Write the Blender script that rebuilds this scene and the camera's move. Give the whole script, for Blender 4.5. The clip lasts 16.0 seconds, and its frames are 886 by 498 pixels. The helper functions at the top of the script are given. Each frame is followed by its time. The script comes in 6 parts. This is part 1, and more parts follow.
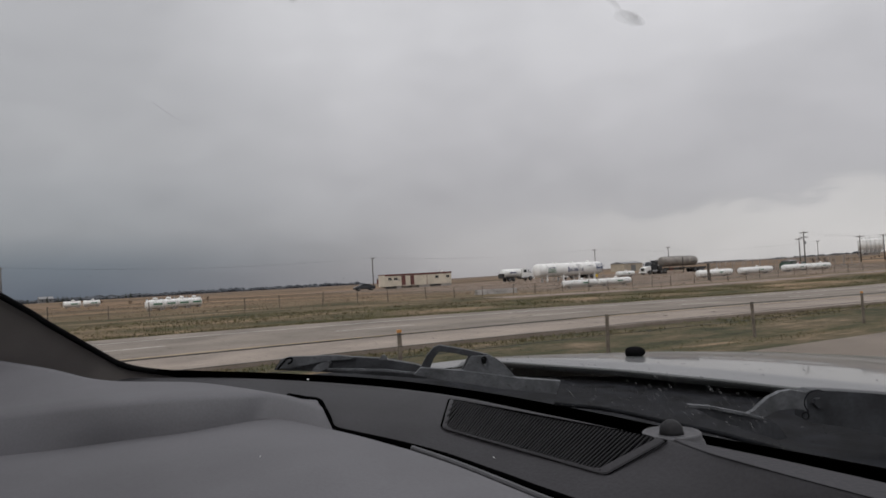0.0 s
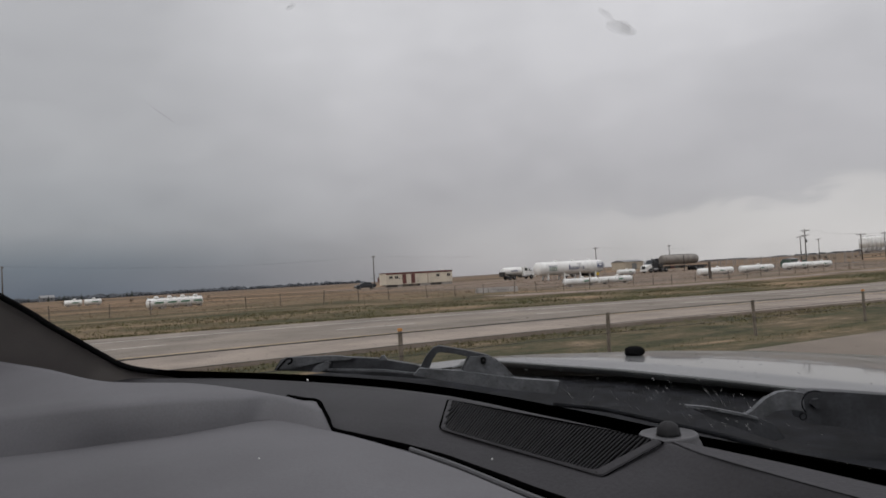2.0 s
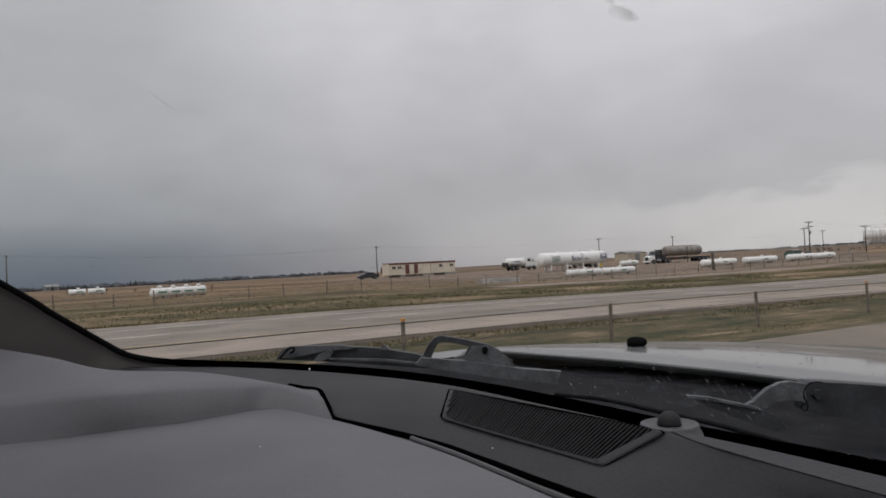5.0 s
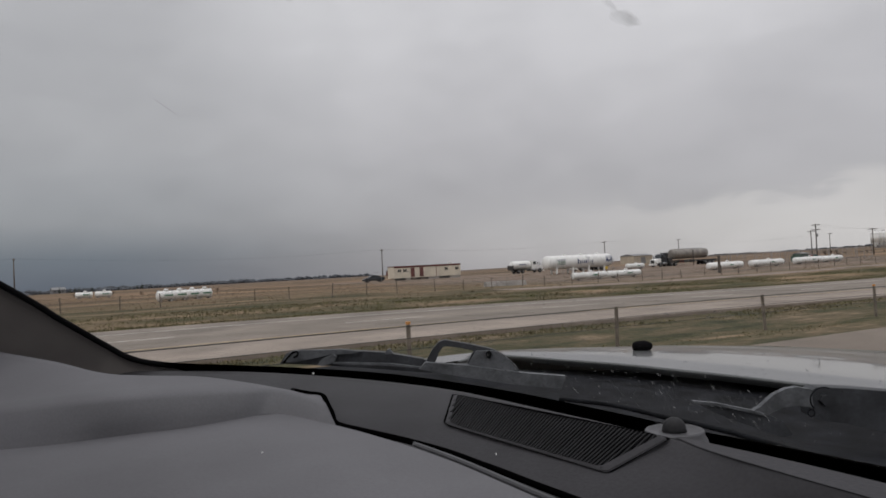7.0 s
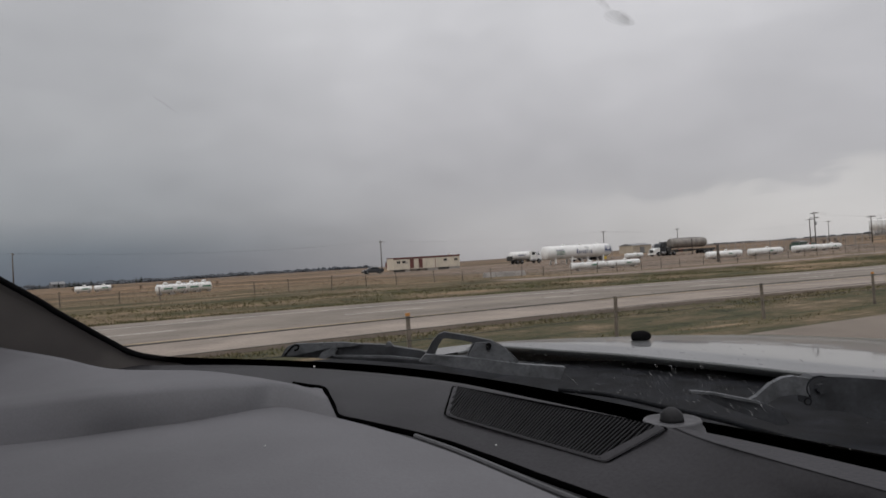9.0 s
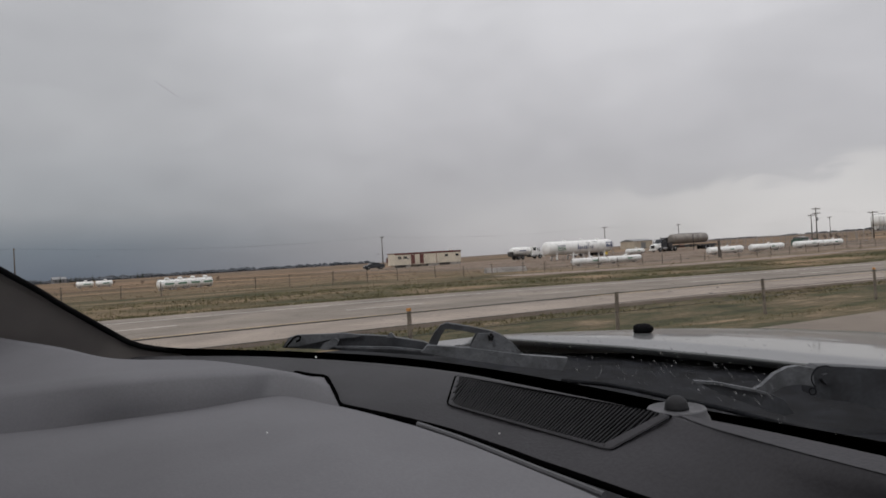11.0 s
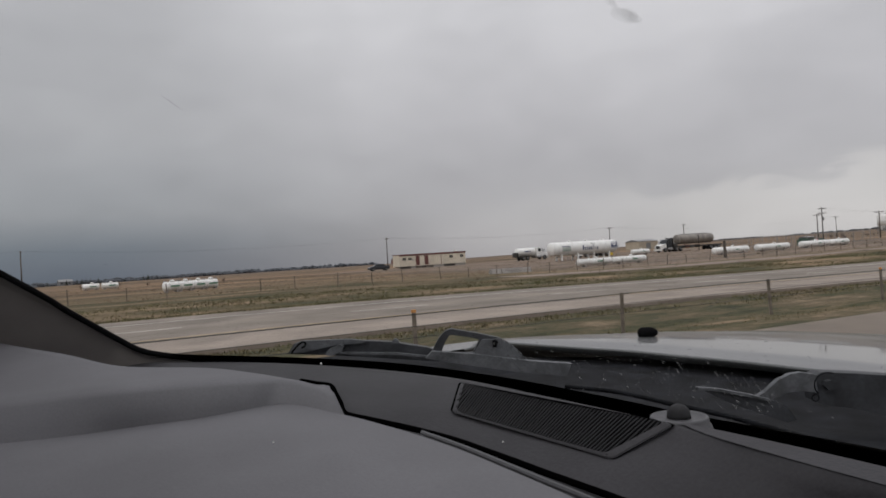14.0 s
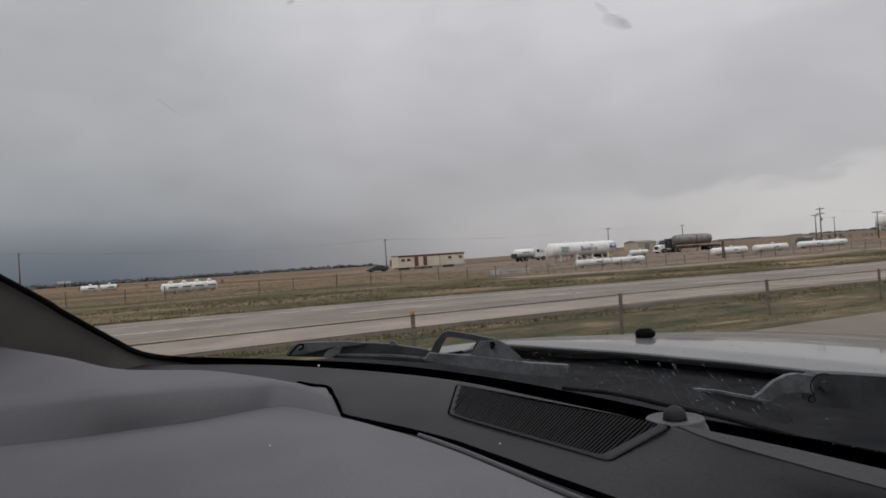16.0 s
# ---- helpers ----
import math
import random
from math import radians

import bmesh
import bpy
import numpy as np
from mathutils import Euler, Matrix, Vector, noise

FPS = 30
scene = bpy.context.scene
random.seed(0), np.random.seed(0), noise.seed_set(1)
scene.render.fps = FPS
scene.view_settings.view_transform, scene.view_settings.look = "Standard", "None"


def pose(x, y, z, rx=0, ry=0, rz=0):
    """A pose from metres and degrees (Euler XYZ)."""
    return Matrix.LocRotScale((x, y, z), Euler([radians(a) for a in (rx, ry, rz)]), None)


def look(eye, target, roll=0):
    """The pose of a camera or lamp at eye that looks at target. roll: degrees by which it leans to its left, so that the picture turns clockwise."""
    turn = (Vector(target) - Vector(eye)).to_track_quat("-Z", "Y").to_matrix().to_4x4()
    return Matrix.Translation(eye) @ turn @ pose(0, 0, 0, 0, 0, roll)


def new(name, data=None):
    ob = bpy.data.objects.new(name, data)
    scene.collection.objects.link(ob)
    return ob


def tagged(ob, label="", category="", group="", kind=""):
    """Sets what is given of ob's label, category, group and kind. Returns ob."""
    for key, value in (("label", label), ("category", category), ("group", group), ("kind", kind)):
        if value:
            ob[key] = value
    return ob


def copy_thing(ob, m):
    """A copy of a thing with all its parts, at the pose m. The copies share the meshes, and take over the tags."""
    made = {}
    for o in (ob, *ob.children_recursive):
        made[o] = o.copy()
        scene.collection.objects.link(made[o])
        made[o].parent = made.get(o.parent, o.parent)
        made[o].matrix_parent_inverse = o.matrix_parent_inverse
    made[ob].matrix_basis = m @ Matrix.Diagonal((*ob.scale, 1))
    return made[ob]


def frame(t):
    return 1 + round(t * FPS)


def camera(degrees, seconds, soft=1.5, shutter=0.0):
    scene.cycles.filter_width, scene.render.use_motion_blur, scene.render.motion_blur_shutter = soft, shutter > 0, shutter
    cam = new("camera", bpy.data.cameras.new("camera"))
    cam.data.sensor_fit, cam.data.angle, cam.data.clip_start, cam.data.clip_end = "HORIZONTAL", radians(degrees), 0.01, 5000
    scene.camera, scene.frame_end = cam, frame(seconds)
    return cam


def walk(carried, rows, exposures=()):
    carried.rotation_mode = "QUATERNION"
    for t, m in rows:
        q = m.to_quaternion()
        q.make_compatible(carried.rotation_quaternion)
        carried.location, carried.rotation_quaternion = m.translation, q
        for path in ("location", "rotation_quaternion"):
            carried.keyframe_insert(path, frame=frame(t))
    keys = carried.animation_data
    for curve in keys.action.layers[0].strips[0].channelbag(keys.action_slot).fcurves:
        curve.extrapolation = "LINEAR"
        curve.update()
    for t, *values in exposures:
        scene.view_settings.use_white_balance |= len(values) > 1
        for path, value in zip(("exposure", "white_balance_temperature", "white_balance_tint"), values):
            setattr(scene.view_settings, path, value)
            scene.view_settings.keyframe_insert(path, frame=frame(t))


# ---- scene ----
# The place: a pickup's dashboard and bonnet, and the divided highway and prairie round it.
# Forward along the road is +y, the driver's side is -x.
from mathutils.bvhtree import BVHTree

cam = camera(65.0, 16.0, soft=1.7)
walk(cam, [
    (0.0, pose(-0.0049, -0.0028, 1.7454, 92.153, 3.102, 59.363)),
    (0.5, pose(-0.0021, -0.0044, 1.7484, 92.150, 3.043, 59.408)),
    (1.0, pose(-0.0007, -0.0045, 1.7475, 92.007, 3.129, 59.423)),
    (1.5, pose(-0.0013, -0.0020, 1.7478, 91.925, 2.933, 59.351)),
    (2.0, pose(-0.0020, -0.0020, 1.7479, 92.026, 3.157, 59.437)),
    (2.5, pose(-0.0032, -0.0018, 1.7457, 91.757, 3.277, 59.468)),
    (3.0, pose(-0.0045, -0.0000, 1.7475, 91.656, 3.188, 59.683)),
    (5.5, pose(-0.0022, -0.0007, 1.7471, 91.222, 2.962, 59.653)),
    (6.0, pose(-0.0048, 0.0030, 1.7487, 91.659, 3.034, 59.714)),
    (6.5, pose(-0.0058, 0.0029, 1.7465, 91.599, 3.088, 59.946)),
    (7.0, pose(-0.0034, 0.0018, 1.7483, 91.523, 2.975, 60.124)),
    (7.5, pose(-0.0037, 0.0002, 1.7461, 91.082, 3.203, 60.156)),
    (8.0, pose(0.0012, -0.0008, 1.7516, 91.129, 3.098, 60.137)),
    (8.5, pose(-0.0022, 0.0012, 1.7474, 90.850, 3.355, 60.109)),
    (9.0, pose(-0.0000, -0.0000, 1.7500, 90.791, 3.450, 60.048)),
    (11.5, pose(-0.0046, 0.0009, 1.7437, 90.329, 3.381, 60.097)),
    (12.0, pose(-0.0042, 0.0025, 1.7444, 90.219, 3.316, 60.037)),
    (12.5, pose(-0.0023, 0.0010, 1.7481, 90.017, 3.209, 60.113)),
    (13.0, pose(-0.0019, 0.0012, 1.7476, 90.269, 3.508, 60.213)),
    (13.5, pose(-0.0038, 0.0023, 1.7465, 90.186, 3.781, 60.440)),
    (14.0, pose(0.0004, -0.0007, 1.7504, 90.546, 3.613, 60.529)),
    (14.5, pose(-0.0020, -0.0004, 1.7479, 90.503, 3.860, 60.514)),
    (15.0, pose(-0.0030, 0.0015, 1.7459, 90.378, 3.958, 60.409)),
    (15.5, pose(-0.0020, 0.0025, 1.7470, 90.597, 3.946, 60.506)),
    (16.0, pose(0.0023, 0.0001, 1.7514, 90.626, 3.726, 60.425)),
], exposures=[(0.0, 0.0), (9.5, -0.02), (11.5, 0.09), (12.7, 0.08), (13.6, 0.03), (14.5, -0.01), (16.0, -0.02)])

# ---------------------------------------------------------------- world and light
SUN_EL, SUN_AZ = radians(48), radians(200)
world = bpy.data.worlds.new("overcast_sky")
scene.world = world
world.use_nodes = True
wn, wl = world.node_tree.nodes, world.node_tree.links
wn.clear()


def wnode(kind, **props):
    n = wn.new(kind)
    for k, v in props.items():
        if k == "operation":
            n.operation = v
        elif k == "blend_type":
            n.blend_type = v
        elif k == "data_type":
            n.data_type = v
    return n


def wramp(src, stops, interp="LINEAR"):
    r = wn.new("ShaderNodeValToRGB")
    r.color_ramp.interpolation = interp
    els = r.color_ramp.elements
    while len(els) < len(stops):
        els.new(0.5)
    for e, (p, c) in zip(els, stops):
        e.position, e.color = p, (*c, 1)
    wl.new(src, r.inputs[0])
    return r.outputs[0]


def wmix(fac, a, b, blend="MIX"):
    m = wn.new("ShaderNodeMix")
    m.data_type, m.blend_type = "RGBA", blend
    for sock, val in ((m.inputs[0], fac), (m.inputs[6], a), (m.inputs[7], b)):
        if isinstance(val, (int, float)):
            sock.default_value = val
        elif isinstance(val, tuple):
            sock.default_value = (*val, 1)
        else:
            wl.new(val, sock)
    return m.outputs[2]


def wmath(op, a, b=0.0, c=0.0):
    m = wn.new("ShaderNodeMath")
    m.operation = op
    for sock, val in zip(m.inputs, (a, b, c)):
        if isinstance(val, (int, float)):
            sock.default_value = val
        else:
            wl.new(val, sock)
    return m.outputs[0]


tc = wn.new("ShaderNodeTexCoord")
sep = wn.new("ShaderNodeSeparateXYZ")
wl.new(tc.outputs["Generated"], sep.inputs[0])
elev = wmath("DIVIDE", wmath("ARCSINE", sep.outputs[2]), math.pi / 2)          # 0 horizon, 1 zenith
azim = wmath("DIVIDE", wmath("ARCTAN2", wmath("MULTIPLY", sep.outputs[0], -1.0), sep.outputs[1]), math.pi)  # 0 ahead, 0.5 left
# stretched cloud noise, flatter towards the horizon
mp = wn.new("ShaderNodeMapping")
mp.inputs["Scale"].default_value = (1.0, 1.0, 2.2)
wl.new(tc.outputs["Generated"], mp.inputs[0])
n1 = wn.new("ShaderNodeTexNoise")
n1.inputs["Scale"].default_value, n1.inputs["Detail"].default_value, n1.inputs["Roughness"].default_value = 2.6, 6.0, 0.48
wl.new(mp.outputs[0], n1.inputs[0])
n2 = wn.new("ShaderNodeTexNoise")
n2.inputs["Scale"].default_value, n2.inputs["Detail"].default_value = 10.0, 7.0
n2.inputs["Distortion"].default_value = 0.6
wl.new(mp.outputs[0], n2.inputs[0])
# the cloud deck: brighter overhead than low down
deck = wramp(elev, [(0.0, (0.27, 0.265, 0.27)), (0.04, (0.33, 0.325, 0.33)), (0.10, (0.385, 0.38, 0.385)), (0.22, (0.50, 0.50, 0.505)),
                    (0.38, (0.58, 0.58, 0.585)), (1.0, (1.25, 1.25, 1.27))])
# rain-blue sky low down off the driver's side
low_left = wramp(elev, [(0.0, (0.085, 0.102, 0.127)), (0.022, (0.104, 0.123, 0.146)), (0.05, (0.205, 0.214, 0.223)), (0.12, (0.305, 0.308, 0.311)),
                        (0.24, (0.390, 0.393, 0.396)), (0.40, (0.52, 0.52, 0.525)), (1.0, (1.25, 1.25, 1.27))])
side = wramp(azim, [(0.31, (0, 0, 0)), (0.50, (1, 1, 1))], "EASE")
sky = wmix(side, deck, low_left)
# a pale break under the cloud base, ahead
brk_e = wramp(wmath("ADD", elev, wmath("MULTIPLY", wmath("SUBTRACT", n2.outputs[0], 0.5), 0.075)),
              [(0.0, (1, 1, 1)), (0.040, (1, 1, 1)), (0.058, (0.0, 0.0, 0.0))], "EASE")
brk_a = wramp(azim, [(0.0, (1, 1, 1)), (0.20, (1, 1, 1)), (0.30, (0.22, 0.22, 0.22)), (0.36, (0, 0, 0))], "EASE")
brk = wmath("MULTIPLY", brk_e, brk_a)
sky = wmix(brk, sky, (0.43, 0.422, 0.414))
lum = wramp(n1.outputs[0], [(0.26, (0.86, 0.86, 0.865)), (0.74, (1.11, 1.11, 1.11))])
sky = wmix(1.0, sky, lum, "MULTIPLY")
lum2 = wramp(n2.outputs[0], [(0.3, (0.968, 0.968, 0.968)), (0.7, (1.03, 1.03, 1.03))])
sky = wmix(1.0, sky, lum2, "MULTIPLY")
nish = wn.new("ShaderNodeTexSky")
nish.sky_type, nish.sun_disc = "NISHITA", False
nish.sun_elevation, nish.sun_rotation = SUN_EL, SUN_AZ
nish_dim = wmix(1.0, nish.outputs[0], (0.08, 0.08, 0.08), "MULTIPLY")
sky = wmix(0.05, sky, nish_dim)
sky = wmix(1.0, sky, (1.01, 0.998, 1.02), "MULTIPLY")
bg = wn.new("ShaderNodeBackground")
wl.new(sky, bg.inputs[0])
bg.inputs[1].default_value = 1.45
wo = wn.new("ShaderNodeOutputWorld")
wl.new(bg.outputs[0], wo.inputs[0])

sun_data = bpy.data.lights.new("sun", "SUN")
sun_data.energy, sun_data.angle, sun_data.color = 0.7, radians(25), (1.0, 0.96, 0.91)
sun = new("sun", sun_data)
sun.matrix_world = look((0, 0, 60), (-math.sin(SUN_AZ) * -30, -math.cos(SUN_AZ) * 30, 60 - 30 * math.tan(SUN_EL)))


# ---------------------------------------------------------------- materials
def material(name, base, rough=0.7, metal=0.0, vary=0.15, scale=8.0, grain=60.0, bump=0.15, second=None, spec=0.5, rand=0.0):
    """A surface with broad and fine variation of tone, roughness and relief at real-world size."""
    m = bpy.data.materials.new(name)
    m.use_nodes = True
    nt = m.node_tree
    b = nt.nodes["Principled BSDF"]
    b.inputs["Roughness"].default_value, b.inputs["Metallic"].default_value = rough, metal
    b.inputs["Specular IOR Level"].default_value = spec
    geo = nt.nodes.new("ShaderNodeNewGeometry")
    big = nt.nodes.new("ShaderNodeTexNoise")
    big.inputs["Scale"].default_value, big.inputs["Detail"].default_value = scale, 5.0
    nt.links.new(geo.outputs["Position"], big.inputs[0])
    fine = nt.nodes.new("ShaderNodeTexNoise")
    fine.inputs["Scale"].default_value, fine.inputs["Detail"].default_value = grain, 4.0
    nt.links.new(geo.outputs["Position"], fine.inputs[0])
    r = nt.nodes.new("ShaderNodeValToRGB")
    dark = tuple(c * (1 - vary) for c in base)
    lite = tuple(min(1, c * (1 + vary)) for c in (second or base))
    r.color_ramp.elements[0].position, r.color_ramp.elements[0].color = 0.32, (*dark, 1)
    r.color_ramp.elements[1].position, r.color_ramp.elements[1].color = 0.68, (*lite, 1)
    nt.links.new(big.outputs[0], r.inputs[0])
    mx = nt.nodes.new("ShaderNodeMix")
    mx.data_type, mx.blend_type = "RGBA", "OVERLAY"
    mx.inputs[0].default_value = min(1.0, vary * 1.5)
    nt.links.new(r.outputs[0], mx.inputs[6])
    nt.links.new(fine.outputs[0], mx.inputs[7])
    out = mx.outputs[2]
    if rand:
        oi = nt.nodes.new("ShaderNodeObjectInfo")
        rr = nt.nodes.new("ShaderNodeValToRGB")
        rr.color_ramp.elements[0].color = (1 - rand, 1 - rand, 1 - rand, 1)
        rr.color_ramp.elements[1].color = (1, 1, 1, 1)
        nt.links.new(oi.outputs["Random"], rr.inputs[0])
        m2 = nt.nodes.new("ShaderNodeMix")
        m2.data_type, m2.blend_type = "RGBA", "MULTIPLY"
        m2.inputs[0].default_value = 1.0
        nt.links.new(out, m2.inputs[6])
        nt.links.new(rr.outputs[0], m2.inputs[7])
        out = m2.outputs[2]
    nt.links.new(out, b.inputs["Base Color"])
    rv = nt.nodes.new("ShaderNodeMath")
    rv.operation = "MULTIPLY_ADD"
    rv.inputs[1].default_value, rv.inputs[2].default_value = 0.2 * vary, rough - 0.1 * vary
    nt.links.new(big.outputs[0], rv.inputs[0])
    nt.links.new(rv.outputs[0], b.inputs["Roughness"])
    if bump:
        bp = nt.nodes.new("ShaderNodeBump")
        bp.inputs["Strength"].default_value, bp.inputs["Distance"].default_value = bump, 0.4 / grain
        nt.links.new(fine.outputs[0], bp.inputs["Height"])
        nt.links.new(bp.outputs[0], b.inputs["Normal"])
    return m


M_DASH = material("dash_plastic", (0.0265, 0.0258, 0.0287), 0.60, vary=0.2, scale=14, grain=430, bump=0.30, spec=0.2)
M_COWL = material("cowl_plastic", (0.111, 0.110, 0.118), 0.66, vary=0.10, scale=11, grain=520, bump=0.16, spec=0.25)
M_TRIM = material("pillar_fabric", (0.145, 0.133, 0.126), 0.9, vary=0.06, scale=20, grain=700, bump=0.12, spec=0.2)
M_BLACK = material("black_rubber", (0.004, 0.004, 0.0045), 0.85, vary=0.2, scale=30, grain=300, bump=0.1, spec=0.06)
M_GRILLE = material("grille_plastic", (0.018, 0.018, 0.0195), 0.65, vary=0.15, scale=40, grain=500, bump=0.1, spec=0.2)
M_SLAT = material("slat_plastic", (0.0125, 0.0125, 0.0135), 0.7, vary=0.15, scale=40, grain=500, bump=0.1, spec=0.10)
M_BEAD = material("satin_grey_plastic", (0.075, 0.075, 0.080), 0.5, vary=0.12, scale=12, grain=700, bump=0.2, spec=0.2)
M_LIP_LIT = material("dash_plastic_lit_edge", (0.036, 0.035, 0.039), 0.6, vary=0.15, scale=14, grain=430, bump=0.3, spec=0.2)
# near-black colour that holds the shade inside gaps, grooves and slots
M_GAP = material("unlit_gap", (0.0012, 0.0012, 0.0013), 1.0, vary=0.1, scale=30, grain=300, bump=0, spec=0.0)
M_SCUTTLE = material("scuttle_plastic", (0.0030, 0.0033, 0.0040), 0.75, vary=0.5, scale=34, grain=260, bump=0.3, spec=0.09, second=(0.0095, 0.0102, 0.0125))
M_WIPER = material("wiper_plastic", (0.034, 0.036, 0.041), 0.6, vary=0.35, scale=40, grain=300, bump=0.15, spec=0.4)
M_WIPER_L = material("wiper_worn_plastic", (0.088, 0.092, 0.100), 0.65, vary=0.35, scale=50, grain=300, bump=0.15, spec=0.4)
M_PAINT = material("silver_car_paint", (0.100, 0.104, 0.104), 0.38, metal=0.5, vary=0.08, scale=5, grain=900, bump=0.02, spec=0.4)
pb = M_PAINT.node_tree.nodes["Principled BSDF"]
pb.inputs["Coat Weight"].default_value, pb.inputs["Coat Roughness"].default_value = 0.6, 0.035
M_HEAD = material("headliner", (0.32, 0.31, 0.30), 0.95, vary=0.08, scale=10, grain=800, bump=0.2)
M_ASPH = material("worn_asphalt", (0.156, 0.132, 0.108), 0.9, vary=0.2, scale=0.35, grain=22, bump=0.25, second=(0.192, 0.163, 0.135))
M_SHOULDER = material("gravelly_shoulder", (0.218, 0.181, 0.150), 0.95, vary=0.16, scale=0.5, grain=16, bump=0.35, second=(0.252, 0.211, 0.176))
M_OWN = material("worn_tan_asphalt", (0.146, 0.118, 0.094), 0.9, vary=0.2, scale=0.35, grain=22, bump=0.25, second=(0.176, 0.145, 0.117))
M_TRACK = material("gravel_track", (0.215, 0.168, 0.135), 0.95, vary=0.15, scale=0.4, grain=14, bump=0.3)
M_LINE_W = material("white_road_paint", (0.47, 0.45, 0.42), 0.8, vary=0.25, scale=2.5, grain=30, bump=0.15)
M_LINE_Y = material("yellow_road_paint", (0.38, 0.28, 0.16), 0.8, vary=0.25, scale=2.5, grain=30, bump=0.15)
M_WOOD = material("weathered_pole_wood", (0.10, 0.085, 0.072), 0.9, vary=0.3, scale=1.5, grain=25, bump=0.4, rand=0.25)
M_POST = material("fence_post_wood", (0.16, 0.13, 0.105), 0.9, vary=0.3, scale=3, grain=30, bump=0.4, rand=0.35)
M_WIRE = material("galvanised_wire", (0.07, 0.07, 0.07), 0.55, metal=0.7, vary=0.2, bump=0)
M_STEEL = material("galvanised_steel", (0.30, 0.30, 0.30), 0.5, metal=0.8, vary=0.2, scale=4, grain=60, bump=0.1)
M_TANK = material("white_tank_paint", (0.74, 0.74, 0.72), 0.42, vary=0.10, scale=0.9, grain=18, bump=0.04, rand=0.1)
M_TAN = material("grimy_steel_tank", (0.22, 0.20, 0.178), 0.45, metal=0.35, vary=0.25, scale=0.8, grain=12, bump=0.06)
M_CREAM = material("cream_siding", (0.60, 0.54, 0.44), 0.75, vary=0.10, scale=0.8, grain=20, bump=0.1)
M_MAROON = material("maroon_trim_paint", (0.13, 0.045, 0.04), 0.7, vary=0.2, scale=1, grain=20, bump=0.1)
M_NAVY = material("navy_sign_paint", (0.03, 0.045, 0.12), 0.55, vary=0.1, bump=0)
M_GREEN = material("green_sign_paint", (0.05, 0.16, 0.09), 0.55, vary=0.1, bump=0)
M_GREENBOX = material("green_cabinet_paint", (0.06, 0.11, 0.085), 0.6, vary=0.15, scale=2, grain=25, bump=0.05)
M_RED = material("faded_red_paint", (0.36, 0.10, 0.08), 0.6, vary=0.15, bump=0.02)
M_ORANGE = material("orange_marker_plastic", (0.55, 0.25, 0.07), 0.6, vary=0.1, bump=0.02)
M_YELLOW = material("yellow_plastic", (0.70, 0.50, 0.04), 0.6, vary=0.1, bump=0.02)
M_TYRE = material("tyre_rubber", (0.022, 0.022, 0.022), 0.9, vary=0.2, scale=5, grain=40, bump=0.2)
M_CHASSIS = material("dirty_black_chassis", (0.035, 0.033, 0.031), 0.8, vary=0.3, scale=3, grain=30, bump=0.15)
M_TRUCKW = material("white_truck_paint", (0.72, 0.72, 0.70), 0.35, vary=0.06, scale=1.2, grain=30, bump=0.01, spec=0.5)
M_CARBLK = material("black_car_paint", (0.018, 0.02, 0.024), 0.3, metal=0.2, vary=0.1, scale=2, grain=60, bump=0.0, spec=0.5)
M_WINDOW = material("dark_window_glass", (0.02, 0.024, 0.028), 0.08, vary=0.05, bump=0, spec=0.7)
M_CONC = material("weathered_concrete", (0.30, 0.28, 0.26), 0.9, vary=0.2, scale=1.5, grain=20, bump=0.3)
M_BEIGE = material("beige_steel_siding", (0.42, 0.36, 0.28), 0.65, vary=0.1, scale=0.6, grain=12, bump=0.05)
M_BARK = material("bare_twigs", (0.055, 0.043, 0.036), 0.95, vary=0.25, scale=2, grain=15, bump=0.2, rand=0.3)
M_TWIG = material("reddish_bare_twigs", (0.095, 0.062, 0.048), 0.95, vary=0.25, scale=2, grain=15, bump=0, rand=0.3)
M_CONIFER = material("spruce_needles", (0.030, 0.040, 0.030), 0.95, vary=0.3, scale=1.5, grain=10, bump=0, rand=0.3)
# the haze of distance is mixed into this grey-blue colour
M_WOODS = material("far_woods_haze_tinted", (0.060, 0.066, 0.075), 0.95, vary=0.35, scale=0.02, grain=0.3, bump=0)
M_HUSK = material("dry_straw_grass", (0.18, 0.135, 0.092), 0.95, vary=0.25, scale=0.4, grain=6, bump=0)
M_BLADE = material("verge_grass", (0.155, 0.124, 0.070), 0.95, vary=0.3, scale=0.35, grain=6, bump=0, second=(0.100, 0.102, 0.047))
for grass_mat in (M_BLADE, M_HUSK):
    nt = grass_mat.node_tree
    gb = nt.nodes["Principled BSDF"]
    src = gb.inputs["Base Color"].links[0].from_socket
    island = nt.nodes.new("ShaderNodeNewGeometry")
    tone = nt.nodes.new("ShaderNodeValToRGB")
    tone.color_ramp.elements[0].color, tone.color_ramp.elements[1].color = (0.45, 0.47, 0.42, 1), (1.5, 1.42, 1.35, 1)
    nt.links.new(island.outputs["Random Per Island"], tone.inputs[0])
    tint = nt.nodes.new("ShaderNodeMix")
    tint.data_type, tint.blend_type = "RGBA", "MULTIPLY"
    tint.inputs[0].default_value = 1.0
    nt.links.new(src, tint.inputs[6])
    nt.links.new(tone.outputs[0], tint.inputs[7])
    nt.links.new(tint.outputs[2], gb.inputs["Base Color"])
M_SIGN = material("grey_sign_back", (0.22, 0.22, 0.22), 0.5, metal=0.5, vary=0.12, bump=0.02)
M_LAMP = material("headlamp_lens", (0.55, 0.55, 0.52), 0.15, vary=0.05, bump=0, spec=0.8)


